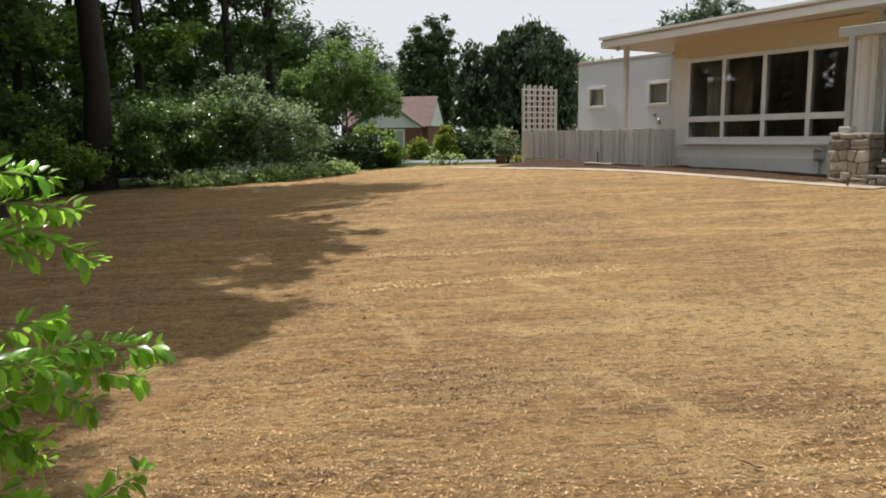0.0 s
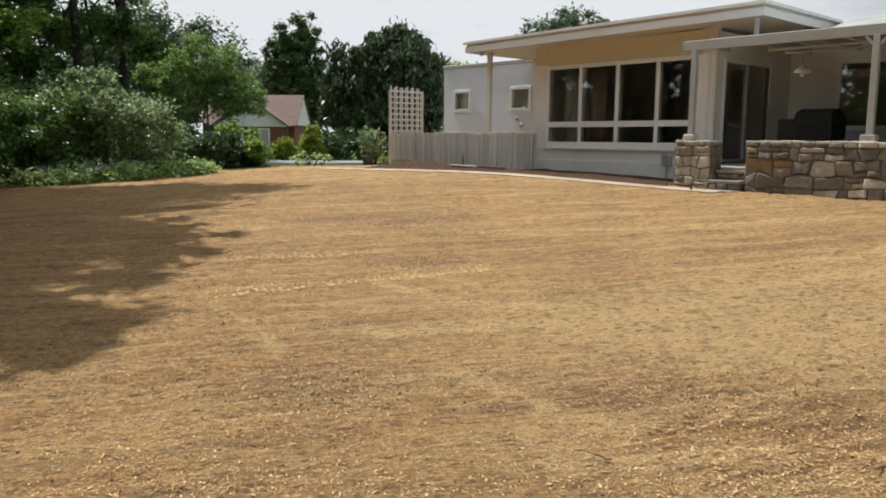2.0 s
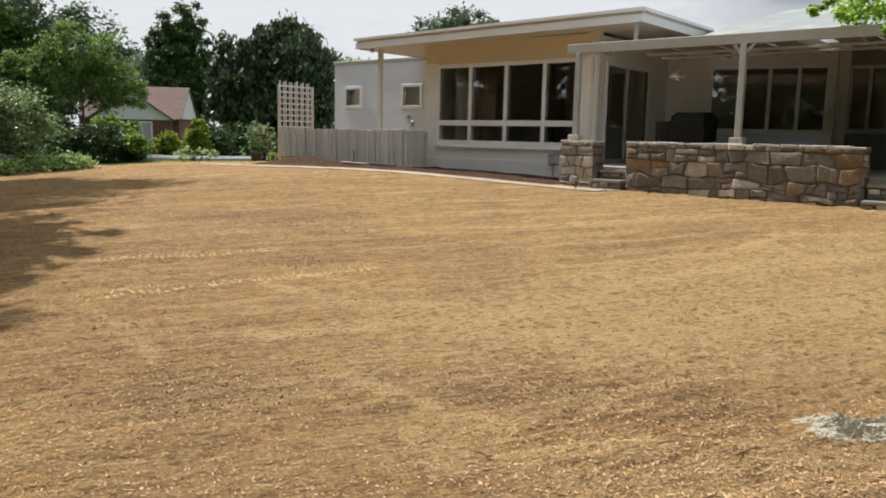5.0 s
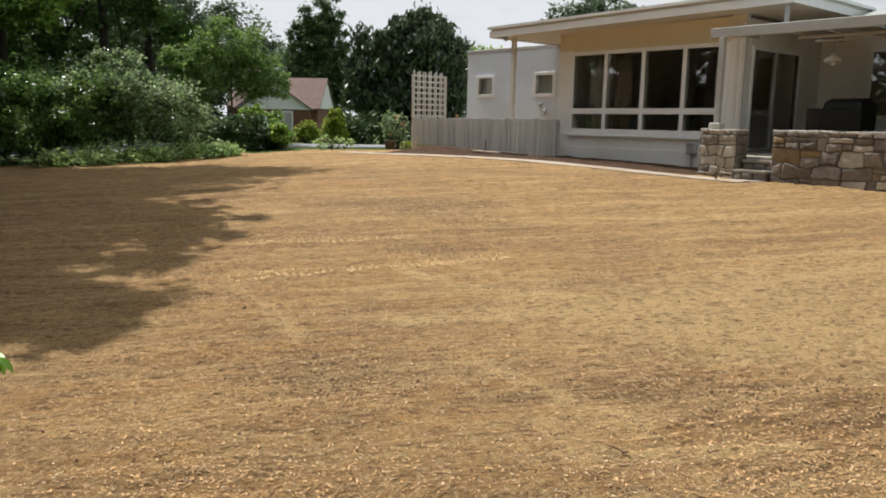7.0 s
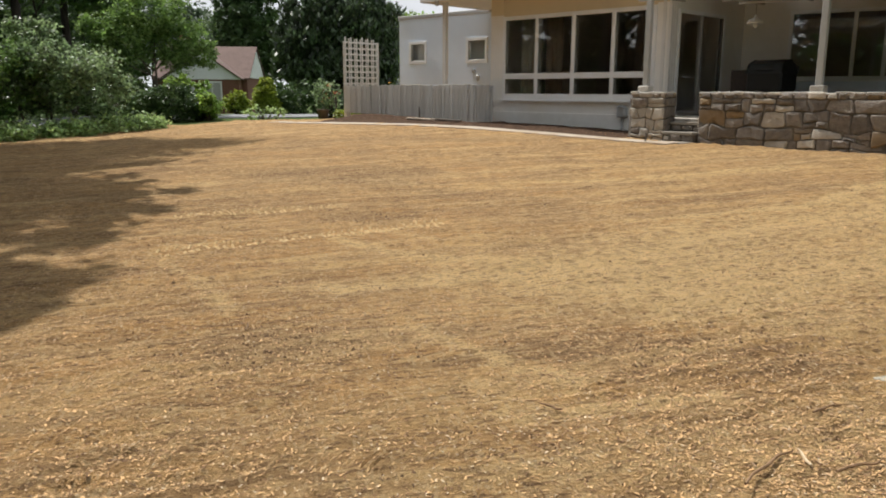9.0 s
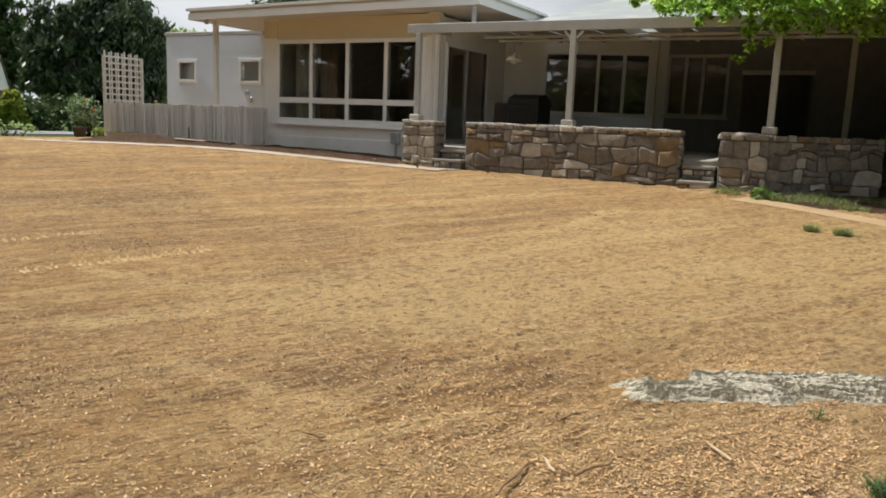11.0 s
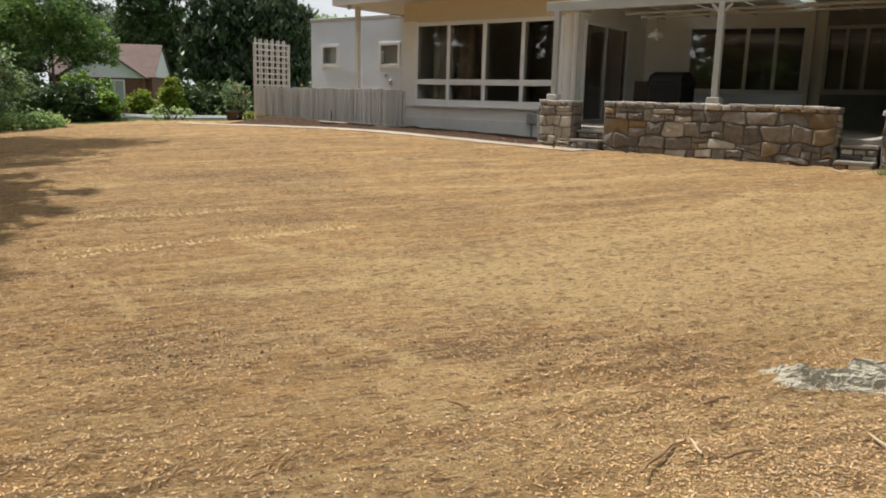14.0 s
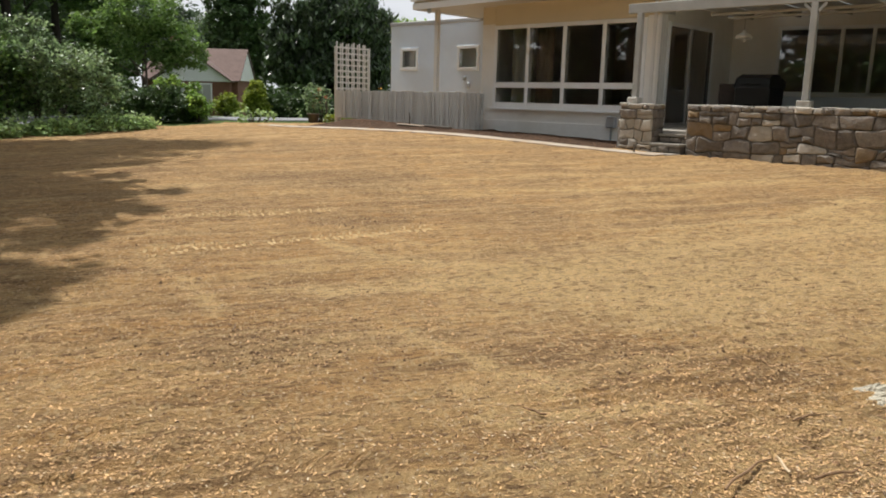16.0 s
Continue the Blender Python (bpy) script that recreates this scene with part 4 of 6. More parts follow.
# ---- stone walls ----


def stone_cells(w, h, seed, sx=0.33, sy=0.19, cap=0.11):
    """Rubble over a face w by h: uneven many-sided blocks packed together, with a course of small cap stones."""
    rnd = random.Random(seed)
    cells = []
    top = h - cap
    levels = [0.0]
    while levels[-1] < top - 0.3 * sy:
        levels.append(levels[-1] + sy * rnd.uniform(0.65, 1.35))
    levels = [z * top / levels[-1] for z in levels] if len(levels) > 1 else [0.0]

    def bed(k, x):
        """The wavy joint over course k."""
        if k == 0 or k == len(levels) - 1:
            return levels[k]
        return levels[k] + 0.55 * sy * noise.noise((x * 2.6, k * 3.7, seed))

    def block(x0, x1, low, high, lean0, lean1):
        m = (x0 + x1) / 2
        cells.append([(x0 + lean0[0], low(x0)), (m, low(m) - rnd.uniform(-0.008, 0.008)), (x1 + lean1[0], low(x1)), (x1 + lean1[1], high(x1)), (m, high(m) + rnd.uniform(-0.008, 0.012)), (x0 + lean0[1], high(x0))])

    for k in range(len(levels) - 1):
        x, lean = 0.0, (0.0, 0.0)
        while x < w - 0.01:
            wide = sx * rnd.choice((0.45, 0.6, 0.8, 1.0, 1.25))
            if w - x - wide < 0.4 * sx:
                wide = w - x
            end = x + wide
            nxt = (0.0, 0.0) if end > w - 0.01 else (rnd.uniform(-0.055, 0.055), rnd.uniform(-0.055, 0.055))
            low, high = (lambda q, k=k: bed(k, q)), (lambda q, k=k: bed(k + 1, q))
            if rnd.random() < 0.36 and wide > 0.5 * sx:
                f = rnd.uniform(0.35, 0.65)
                mid = lambda q, k=k, f=f: bed(k, q) * (1 - f) + bed(k + 1, q) * f
                mean = tuple((nxt[0] + nxt[1]) / 2 for _ in (0, 1))
                back = tuple((lean[0] + lean[1]) / 2 for _ in (0, 1))
                if rnd.random() < 0.5:
                    block(x, end, low, mid, back, mean)
                else:
                    half = x + wide * rnd.uniform(0.4, 0.6)
                    block(x, half, low, mid, back, (0.0, 0.0))
                    block(half, end, low, mid, (0.0, 0.0), mean)
                block(x, end, mid, high, back, mean)
                nxt = mean
            else:
                block(x, end, low, high, lean, nxt)
            x, lean = end, nxt
    x = 0.0
    while x < w - 0.04:
        s = min(rnd.uniform(0.12, 0.30), w - x)
        if w - x - s < 0.1:
            s = w - x
        lift = rnd.uniform(-0.018, 0.012)
        cells.append([(x, h - cap), (x + s, h - cap), (x + s - 0.01, h + lift), (x + 0.01, h + lift)])
        x += s
    return cells


def stones_on(parent, start, end, z0, z1, seed, sx=0.33, sy=0.19, pale=0.16, ochre=False):
    """Faces the upright plane from start to end (house axes), with the outside to the right of that way."""
    a, b = Vector((*start, 0)), Vector((*end, 0))
    w = (b - a).length
    d = (b - a).normalized()
    n = Vector((d.y, -d.x, 0))
    rnd = random.Random(seed + 1)
    for poly in stone_cells(w, z1 - z0, seed, sx, sy):
        cx, cy = sum(p[0] for p in poly) / len(poly), sum(p[1] for p in poly) / len(poly)
        area = abs(sum(poly[i][0] * poly[(i + 1) % len(poly)][1] - poly[(i + 1) % len(poly)][0] * poly[i][1] for i in range(len(poly)))) / 2
        if area < 0.0012:
            continue
        for _ in range(2):
            poly = [tuple(p0[i] * (1 - f) + p1[i] * f for i in (0, 1)) for p0, p1 in zip(poly, poly[1:] + poly[:1]) for f in (0.13, 0.87)] if len(poly) < 14 else poly
        deep = rnd.uniform(0.018, 0.055)
        tilt = (rnd.uniform(-0.15, 0.15), rnd.uniform(-0.18, 0.18))
        size = math.sqrt(area)
        bm = bmesh.new()
        rings = []
        for grow, out in ((0.007, -0.03), (0.008, deep * 0.55), (0.016 + rnd.uniform(0, 0.010), deep * 0.9), (0.03 + rnd.uniform(0, 0.012), deep)):
            ring = []
            for px, py in poly:
                r = math.hypot(px - cx, py - cy) + 1e-6
                f = max(1 - grow / r * 1.25, 0.4)
                jx, jy = (rnd.uniform(-0.005, 0.005), rnd.uniform(-0.005, 0.005))
                qx, qy = cx + (px - cx) * f + jx, cy + (py - cy) * f + jy
                o = out + (tilt[0] * (qx - cx) + tilt[1] * (qy - cy) if out > 0 else 0)
                v = a + d * qx + n * o
                ring.append(bm.verts.new((v.x, v.y, z0 + qy)))
            rings.append(ring)
        k = len(poly)
        for r, s in zip(rings, rings[1:]):
            for i in range(k):
                bm.faces.new((r[i], r[(i + 1) % k], s[(i + 1) % k], s[i]))
        v = a + d * cx + n * (deep + rnd.uniform(0.0, 0.012))
        mid = bm.verts.new((v.x, v.y, z0 + cy))
        for i in range(k):
            bm.faces.new((rings[3][i], rings[3][(i + 1) % k], mid))
        bm.faces.new(rings[0][::-1])
        bmesh.ops.recalc_face_normals(bm, faces=bm.faces)
        roll = rnd.random()
        part("stone", bm, M_STONE_TAN if roll < (0.45 if ochre and cx > w * 0.62 else 0.14) * (1 - pale) else M_STONE_PALE if roll < 0.14 + pale else M_STONE, parent)


def stone_wall(name, x0, x1, y0, y1, z0, z1, label, seed, left=True, right=True, sx=0.29, sy=0.17, pale=0.16):
    w = thing(name, HOUSE, label, "stone wall")
    part("core", box(x0 + 0.03, x1 - 0.03, y0 + 0.03, y1 - 0.03, 0.3, z1 - 0.035), M_MORTAR, w)
    stones_on(w, (x0 + 0.03, y0 + 0.03), (x1 - 0.03, y0 + 0.03), z0, z1, seed, sx, sy, pale, x1 - x0 > 2)
    if right:
        stones_on(w, (x1 - 0.03, y0 + 0.03), (x1 - 0.03, y1 - 0.03), z0, z1, seed + 7, sx, sy)
    if left:
        stones_on(w, (x0 + 0.03, y1 - 0.03), (x0 + 0.03, y0 + 0.03), z0, z1, seed + 9, sx, sy)
    rnd = random.Random(seed)
    x = x0
    while x < x1 - 0.05:
        s = min(rnd.uniform(0.18, 0.42), x1 - x)
        part("cap_stone", box(x + 0.006, x + s - 0.006, y0 + rnd.uniform(-0.015, 0.03), y1 - rnd.uniform(-0.01, 0.03), z1 - 0.05, z1 + rnd.uniform(-0.012, 0.014), 0.012), M_CAP if rnd.random() < 0.8 else M_STONE_PALE, w)
        x += s
    return w


stone_wall("stone_wall", 1.60, 5.57, -1.8, -1.45, 0.50, 1.49, "rough fieldstone patio wall with a pale stone cap", 11, sx=0.40, sy=0.235)
stone_wall("stone_pier", 0.23, 0.98, -1.8, -1.35, 0.50, 1.49, "fieldstone pier carrying a pergola post", 31, sx=0.33, sy=0.22, pale=0.75)
stone_wall("stone_wall", 6.17, 6.95, -1.8, -1.40, 0.50, 1.48, "short fieldstone wall end beside the patio steps", 51, sx=0.32, sy=0.25)
back_wall = thing("stone_wall", HOUSE, "shaded fieldstone wall turning back along the porch", "stone wall")
part("core", prism([(6.95, -1.75), (8.5, -0.62), (8.3, -0.35), (6.75, -1.45)], 0.3, 1.46), M_MORTAR, back_wall)
stones_on(back_wall, (6.93, -1.76), (8.5, -0.62), 0.5, 1.48, 61, 0.34, 0.24)


def steps(name, x0, x1, y0, rise, count, top, label, seed):
    s = thing(name, HOUSE, label, "steps")
    for k in range(count):
        z = top - rise * k
        part("tread", box(x0, x1, y0 - 0.28 * k, y0 - 0.28 * k + 0.34, z - 0.055, z, 0.01), M_STEP, s)
        part("riser", box(x0 + 0.01, x1 - 0.01, y0 - 0.28 * k + 0.05, y0 - 0.28 * k + 0.33, 0.3, z - 0.056), M_MORTAR, s)
        if k < 2:
            stones_on(s, (x0 + 0.01, y0 - 0.28 * k + 0.05), (x1 - 0.01, y0 - 0.28 * k + 0.05), z - rise, z - 0.056, seed + k, 0.24, 0.1)
    return s


steps("stone_steps", 5.60, 6.14, -1.72, 0.24, 2, 0.93, "worn concrete and stone steps up to the patio", 71)
steps("stone_steps", 0.99, 1.59, -1.62, 0.17, 3, 0.95, "narrow stone steps beside the pier", 81)

# ---- things on the patio and by the house ----


def grill():
    g = thing("gas_grill", HOUSE @ Matrix.Translation((2.14, 0.0, 1.0)) @ pose(0, 0, 0, 0, 0, -12), "closed black gas grill standing behind the stone wall", "grill")
    bm = box(-0.37, 0.37, -0.25, 0.25, 0.5, 0.86, 0.03)
    part("hood", bm, M_BLACK, g, "rounded black grill hood")
    bm = prism([(-0.26, 0.84), (0.26, 0.84), (0.26, 0.95), (0.20, 1.03), (0.12, 1.07), (-0.10, 1.07), (-0.21, 1.0)], -0.36, 0.36)
    bm.transform(Matrix(((0, 0, 1, 0), (1, 0, 0, 0), (0, 1, 0, 0), (0, 0, 0, 1))))
    for v in bm.verts:
        v.co.x *= 0.84 if v.co.z > 1.02 else 0.93 if v.co.z > 0.98 else 1.0
    bmesh.ops.bevel(bm, geom=bm.edges[:], offset=0.018, segments=2, affect="EDGES")
    part("lid", bm, M_BLACK, g)
    part("lid_handle", bar((-0.2, -0.27, 0.9), (0.2, -0.27, 0.9), 0.02, 0.02), M_BLACK, g)
    part("cabinet", box(-0.36, 0.36, -0.23, 0.23, 0.1, 0.498, 0.01), M_BLACK, g)
    for x in (-0.28, 0.28):
        for y in (-0.17, 0.17):
            part("wheel", turned([(0.05, -0.02), (0.05, 0.02)], 12, bm=None, centre=(x, y, 0.05)), M_BLACK, g)
            part("leg", box(x - 0.02, x + 0.02, y - 0.02, y + 0.02, 0.05, 0.1), M_BLACK, g)


grill()


def chair():
    c = thing("patio_chair", HOUSE @ Matrix.Translation((1.42, 0.35, 1.0)) @ pose(0, 0, 0, 0, 0, 20), "dark brown patio chair beside the grill", "chair")
    part("seat", box(-0.24, 0.24, -0.24, 0.24, 0.40, 0.45, 0.01), M_CHAIRDARK, c)
    part("backrest", bar((0, 0.24, 0.44), (0, 0.30, 0.92), 0.46, 0.03), M_CHAIRDARK, c)
    for x in (-0.22, 0.22):
        for y in (-0.21, 0.22):
            part("leg", box(x - 0.02, x + 0.02, y - 0.02, y + 0.02, 0, 0.4, 0.004), M_CHAIRDARK, c)


chair()


def hanging_lamp():
    l = thing("hanging_lamp", HOUSE @ Matrix.Translation((1.66, 0.2, 2.78)), "white dome lamp hanging over the patio", "lamp")
    part("shade", turned([(0.155, -0.015), (0.16, 0.0), (0.145, 0.035), (0.10, 0.075), (0.035, 0.095), (0.035, 0.13), (0.015, 0.15)], 24), M_LAMP, l, "white enamel dome shade", True)
    part("cord", tube([(0, 0, 0.14), (0, 0, 0.53)], [0.004, 0.004], 6), M_DARKFRAME, l)
    part("bulb", turned([(0.02, 0.0), (0.045, -0.03), (0.04, -0.06), (0.01, -0.08)], 12), M_LAMP, l)


hanging_lamp()


def meter():
    m = thing("utility_box", HOUSE @ Matrix.Translation((-0.98, -0.10, 0)), "small grey utility box on a conduit by the wall", "utility box")
    part("box", box(-0.11, 0.11, -0.06, 0.07, 0.94, 1.18, 0.025), M_METER, m)
    part("cover", turned([(0.075, -0.03), (0.07, 0.0), (0.02, 0.02)], 16, None, (0, -0.05, 1.19)), M_METER, m)
    part("conduit", tube([(0, 0.02, 0.55), (0, 0.02, 0.95)], [0.022, 0.022], 8), M_METER, m)


meter()


def stake(p, q, h, label):
    x, y = from_house(p, q)
    z = height(x, y)
    solo("stake", tube([(0, 0, -0.1), (0.01, 0, h * 0.6), (0, 0, h)], [0.02, 0.02, 0.012], 6), M_BARK2, pose(x, y, z), label, "stake")


stake(-6.55, -0.85, 0.34, "short dark stake standing in the bed")
stake(0.95, -2.4, 0.16, "pale marker stub beside the pier")
for p, q, w, turn in ((-6.4, -0.95, 0.9, 4), (-5.6, -0.80, 1.0, -3)):
    x, y = from_house(p, q)
    solo("loose_plank", box(-w / 2, w / 2, -0.07, 0.07, 0, 0.035, 0.006), M_BARK2 if turn < 0 else M_CONC, pose(x, y, height(x, y) + 0.02, 1.5, 1, HTURN + turn), "weathered loose plank lying in the flower bed", "plank")

# ---- foliage ----


def leaf_mesh(name, blobs, count, size, material, seed, clump=0.35, clumps=40, shell=0.55, droop=0.0, long=1.9):
    """Many small leaves in clumps round the blobs (x, y, z, rx, ry, rz): a crown with gaps and an uneven outline."""
    rng = np.random.default_rng(seed)
    vol = np.array([b[3] * b[4] * b[5] for b in blobs]) ** 0.67
    which = rng.choice(len(blobs), size=clumps * len(blobs), p=vol / vol.sum())
    B = np.array(blobs)[which]
    d = rng.normal(size=(len(B), 3))
    d /= np.linalg.norm(d, axis=1)[:, None]
    r = (shell + (1 - shell) * rng.random(len(B)) ** 0.7) * rng.uniform(0.82, 1.12, len(B))
    C = B[:, :3] + d * B[:, 3:] * r[:, None]
    cs = clump * rng.uniform(0.5, 1.5, len(C)) * B[:, 3:].mean(axis=1)
    k = rng.integers(0, len(C), count)
    L = C[k] + rng.normal(size=(count, 3)) * cs[k][:, None] * np.array([0.42, 0.42, 0.33])
    ax = rng.normal(size=(count, 3))
    ax[:, 2] = ax[:, 2] * 0.6 - droop
    ax /= np.linalg.norm(ax, axis=1)[:, None]
    t = rng.normal(size=(count, 3)) * 0.62
    t[:, 2] += 0.8          # blades lie more level than upright
    side = np.cross(ax, t)
    side /= np.linalg.norm(side, axis=1)[:, None]
    s = size * rng.uniform(0.6, 1.35, count)[:, None]
    a, b = ax * s * long / 2, side * s / 2
    V = np.stack([L - a, L + b * 0.95 - a * 0.1, L + a, L - b * 0.95 - a * 0.1], axis=1).reshape(-1, 3)
    me = bpy.data.meshes.new(name)
    me.vertices.add(len(V))
    me.vertices.foreach_set("co", V.ravel())
    me.loops.add(4 * count)
    me.loops.foreach_set("vertex_index", np.arange(4 * count, dtype=np.int32))
    me.polygons.add(count)
    me.polygons.foreach_set("loop_start", np.arange(0, 4 * count, 4, dtype=np.int32))
    me.update(calc_edges=True)
    me.materials.append(material)
    return me


def crown(parent, blobs, count, size, material, seed, name="crown", **kw):
    ob = new(name, leaf_mesh(name, blobs, count, size, material, seed, **kw))
    ob.parent = parent
    return ob


def limbs(parent, base_r, trunk_top, blobs, bark, seed, fork=0.55, sides=9, lean=(0, 0)):
    """A tapered trunk with limbs that reach into the crown's parts."""
    rnd = random.Random(seed)
    pts = [(0, 0, -0.2), (0, 0, 0.15)]
    rad = [base_r * 1.5, base_r * 1.12]
    for k in range(1, 7):
        f = k / 6
        pts.append((lean[0] * f + rnd.uniform(-0.05, 0.05) * base_r * 3, lean[1] * f + rnd.uniform(-0.05, 0.05) * base_r * 3, trunk_top * f))
        rad.append(base_r * (1 - 0.45 * f))
    part("trunk", tube(pts, rad, sides), bark, parent, smooth=True)
    for b in blobs:
        f = rnd.uniform(fork, 1.0)
        s = Vector((lean[0] * f, lean[1] * f, trunk_top * f))
        e = Vector(b[:3])
        m = s.lerp(e, 0.5) + Vector((rnd.uniform(-0.3, 0.3), rnd.uniform(-0.3, 0.3), rnd.uniform(0.0, 0.4))) * base_r * 2
        part("limb", tube([s, m, e], [base_r * 0.42, base_r * 0.26, base_r * 0.08], 6), bark, parent, smooth=True)


def polar(az, d):
    x, y = d * math.sin(radians(az)), d * math.cos(radians(az))
    return x, y, height(x, y)


def tree(az, d, base_r, trunk_top, blobs, count, size, leaf, bark, seed, label, at=None, name="tree", category="tree", group="", **kw):
    x, y, z = polar(az, d) if at is None else (*at, height(*at))
    t = thing(name, pose(x, y, z), label, category, group)
    limbs(t, base_r, trunk_top, blobs, bark, seed)
    crown(t, blobs, count, size, leaf, seed, **kw)
    return t


def shrub(az, d, blobs, count, size, leaf, seed, label, name="shrub", category="shrub", stems=5, spread=0.4, **kw):
    x, y, z = polar(az, d)
    t = thing(name, pose(x, y, z), label, category)
    rnd = random.Random(seed)
    for k in range(stems):
        b = blobs[k % len(blobs)]
        a = rnd.uniform(0, math.tau)
        s = (b[0] * 0.5 + math.cos(a) * spread * 0.3, b[1] * 0.5 + math.sin(a) * spread * 0.3, -0.05)
        e = (b[0] + math.cos(a) * b[3] * 0.5, b[1] + math.sin(a) * b[4] * 0.5, b[2] + b[5] * 0.3)
        m = tuple((s[i] + e[i]) / 2 + rnd.uniform(-0.08, 0.08) for i in range(3))
        part("stem", tube([s, m, e], [0.035, 0.025, 0.008], 5), M_BARK2, t, smooth=True)
    crown(t, blobs, count, size, leaf, seed, name="leaves", **kw)
    return t


# big tree by the lawn
tree(-23.4, 23.6, 0.40, 9.0, [(-2.5, 0, 12, 3.0, 2.6, 2.0), (2.2, 0.5, 12.5, 2.6, 2.6, 2.0), (0, 2, 14.5, 3.2, 3.0, 2.4), (-3.5, 0.6, 9.0, 1.8, 1.8, 1.2)],
     14000, 0.13, L_DARK, M_BARK, 101, "large tree with a thick dark trunk at the lawn's edge", clumps=60)
# trees beside it that shade the lawn
SHADE = [(0.2, 0, 8.0, 3.4, 3.0, 1.7), (2.6, 1.0, 8.2, 2.3, 1.9, 1.2), (3.2, -1.2, 8.0, 2.0, 1.7, 1.1), (-2.6, 0, 8.4, 2.5, 2.6, 1.6), (0.5, 0.4, 10.2, 2.6, 2.6, 1.4)]
for at, s, seed, n in (((-8.7, 15.0), 1.0, 111, 19000), ((-8.75, 11.1), 0.98, 121, 30000), ((-12.5, 12.0), 1.05, 131, 30000), ((-11.3, 7.9), 1.1, 141, 30000), ((-8.4, 7.2), 0.85, 145, 24000)):
    tree(0, 0, 0.26, 6.5 * s, [tuple(c * s for c in b) for b in SHADE], n, 0.14, L_DARK, M_BARK, seed, "broad shade tree beside the lawn", at=at, clumps=46, clump=0.27)
# unseen tall trees added on the far left; their canopy cuts the sky light there
for i, at in enumerate(((-14.5, 16.5), (-15.5, 10), (-16, 4), (-13.5, 21.5), (-17.5, 13))):
    tree(0, 0, 0.35, 9.0, [(-1.5, 0, 10.5, 4.0, 4.0, 2.2), (1.6, 1.0, 13.0, 4.0, 4.0, 2.4), (0, -1.5, 8.0, 3.4, 3.2, 1.6)], 9500, 0.30, L_DARK, M_BARK, 150 + i, "unseen tall tree added to dim the sky over the lawn", at=at, group="trees of the wood", clumps=60)
# woods behind
WOODS = [(-36, 38, 1.0), (-31.5, 41, 1.1), (-27.8, 38, 1.0), (-24.5, 43, 1.1), (-20.5, 38, 1.0), (-17.5, 44, 1.15), (-14.6, 39, 1.05), (-11.8, 46, 1.05), (-42, 36, 1.0), (-37, 28, 0.95), (-32, 30, 1.0), (-31, 34.5, 0.9), (-29.5, 33.5, 1.0), (-33.5, 25, 0.9)]
for i, (az, d, s) in enumerate(WOODS):
    x, y, z = polar(az, d)
    t = thing("tree", pose(x, y, z), "tall woodland tree with dark trunk and open leafy crown", "tree", "trees of the wood")
    low = [(-1.9, 0, 4.2 * s, 1.5, 1.5, 0.9), (1.8, -0.6, 5.6 * s, 1.7, 1.6, 1.0), (-2.2, 0.3, 6.9 * s, 1.5, 1.5, 0.9), (0.9, 0.2, 3.0 * s, 1.1, 1.1, 0.7)]
    high = [(-0.6, 0.8, 9.6 * s, 3.2, 2.8, 1.7), (1.2, 0, 12.2 * s, 2.8, 2.6, 2.0)]
    limbs(t, 0.24, 10 * s, low + high, M_BARK, 200 + i)
    crown(t, high, 6500, 0.19, L_WOOD, 200 + i, clumps=45, shell=0.4)
    # every fourth tree's low leaves are lighter green, standing for sunlit ones
    crown(t, low, 8500, 0.13, L_LIGHT if i % 4 == 0 else L_WOOD, 230 + i, clumps=26, clump=0.34, shell=0.25)
for i, (az, d) in enumerate([(-38, 46), (-34.5, 50), (-31, 47), (-27.5, 51), (-24, 48), (-20.5, 52), (-17, 49), (-13.5, 53), (-10.5, 56)]):
    tree(az, d, 0.2, 4, [(-1.8, 0, 1.7, 2.4, 1.8, 1.7), (1.8, 0, 2.0, 2.4, 1.8, 2.0), (0, 0, 4.6, 2.2, 1.8, 1.5), (-0.6, 0, 7.0, 2.4, 2.0, 1.6)], 11000, 0.17, L_DARK, M_BARK, 260 + i, "low leafy tree at the back of the wood", group="trees of the wood", shell=0.35, clump=0.3)
# understorey
for i, (az, d, w, h) in enumerate([(-33, 26, 2.6, 1.9), (-29, 30, 3.0, 2.8), (-25, 29, 2.6, 2.6), (-21.5, 29, 2.8, 3.0), (-17, 31, 3.0, 3.2), (-12.5, 34, 3.0, 2.8), (-34, 34, 4, 3.6), (-27, 36, 4, 3.8), (-20, 36, 4, 3.8)]):
    shrub(az, d, [(-w * 0.4, 0, h * 0.5, w * 0.55, 1.1, h * 0.5), (w * 0.45, 0.2, h * 0.45, w * 0.5, 1.0, h * 0.48)], 8000, 0.095, L_MID if i % 2 else L_WOOD, 300 + i, "dense dark green undergrowth at the wood's edge", shell=0.35)
shrub(-28.3, 22.5, [(-1.2, 0, 0.85, 1.4, 0.8, 0.75), (0.9, 0.2, 0.9, 1.2, 0.8, 0.75)], 12000, 0.065, L_LIGHT, 320, "sunlit green hedge behind the big tree", name="hedge", category="hedge")
# large grey-green shrub mass
shrub(-18.3, 23.2, [(-0.6, 0, 1.2, 1.3, 1.0, 1.1), (0.9, 0.1, 1.35, 1.2, 1.0, 1.0), (-1.7, 0.3, 0.9, 0.9, 0.8, 0.8)], 18000, 0.066, L_MID, 330, "leafy mid green shrub in the border", clumps=45, shell=0.55, clump=0.3)
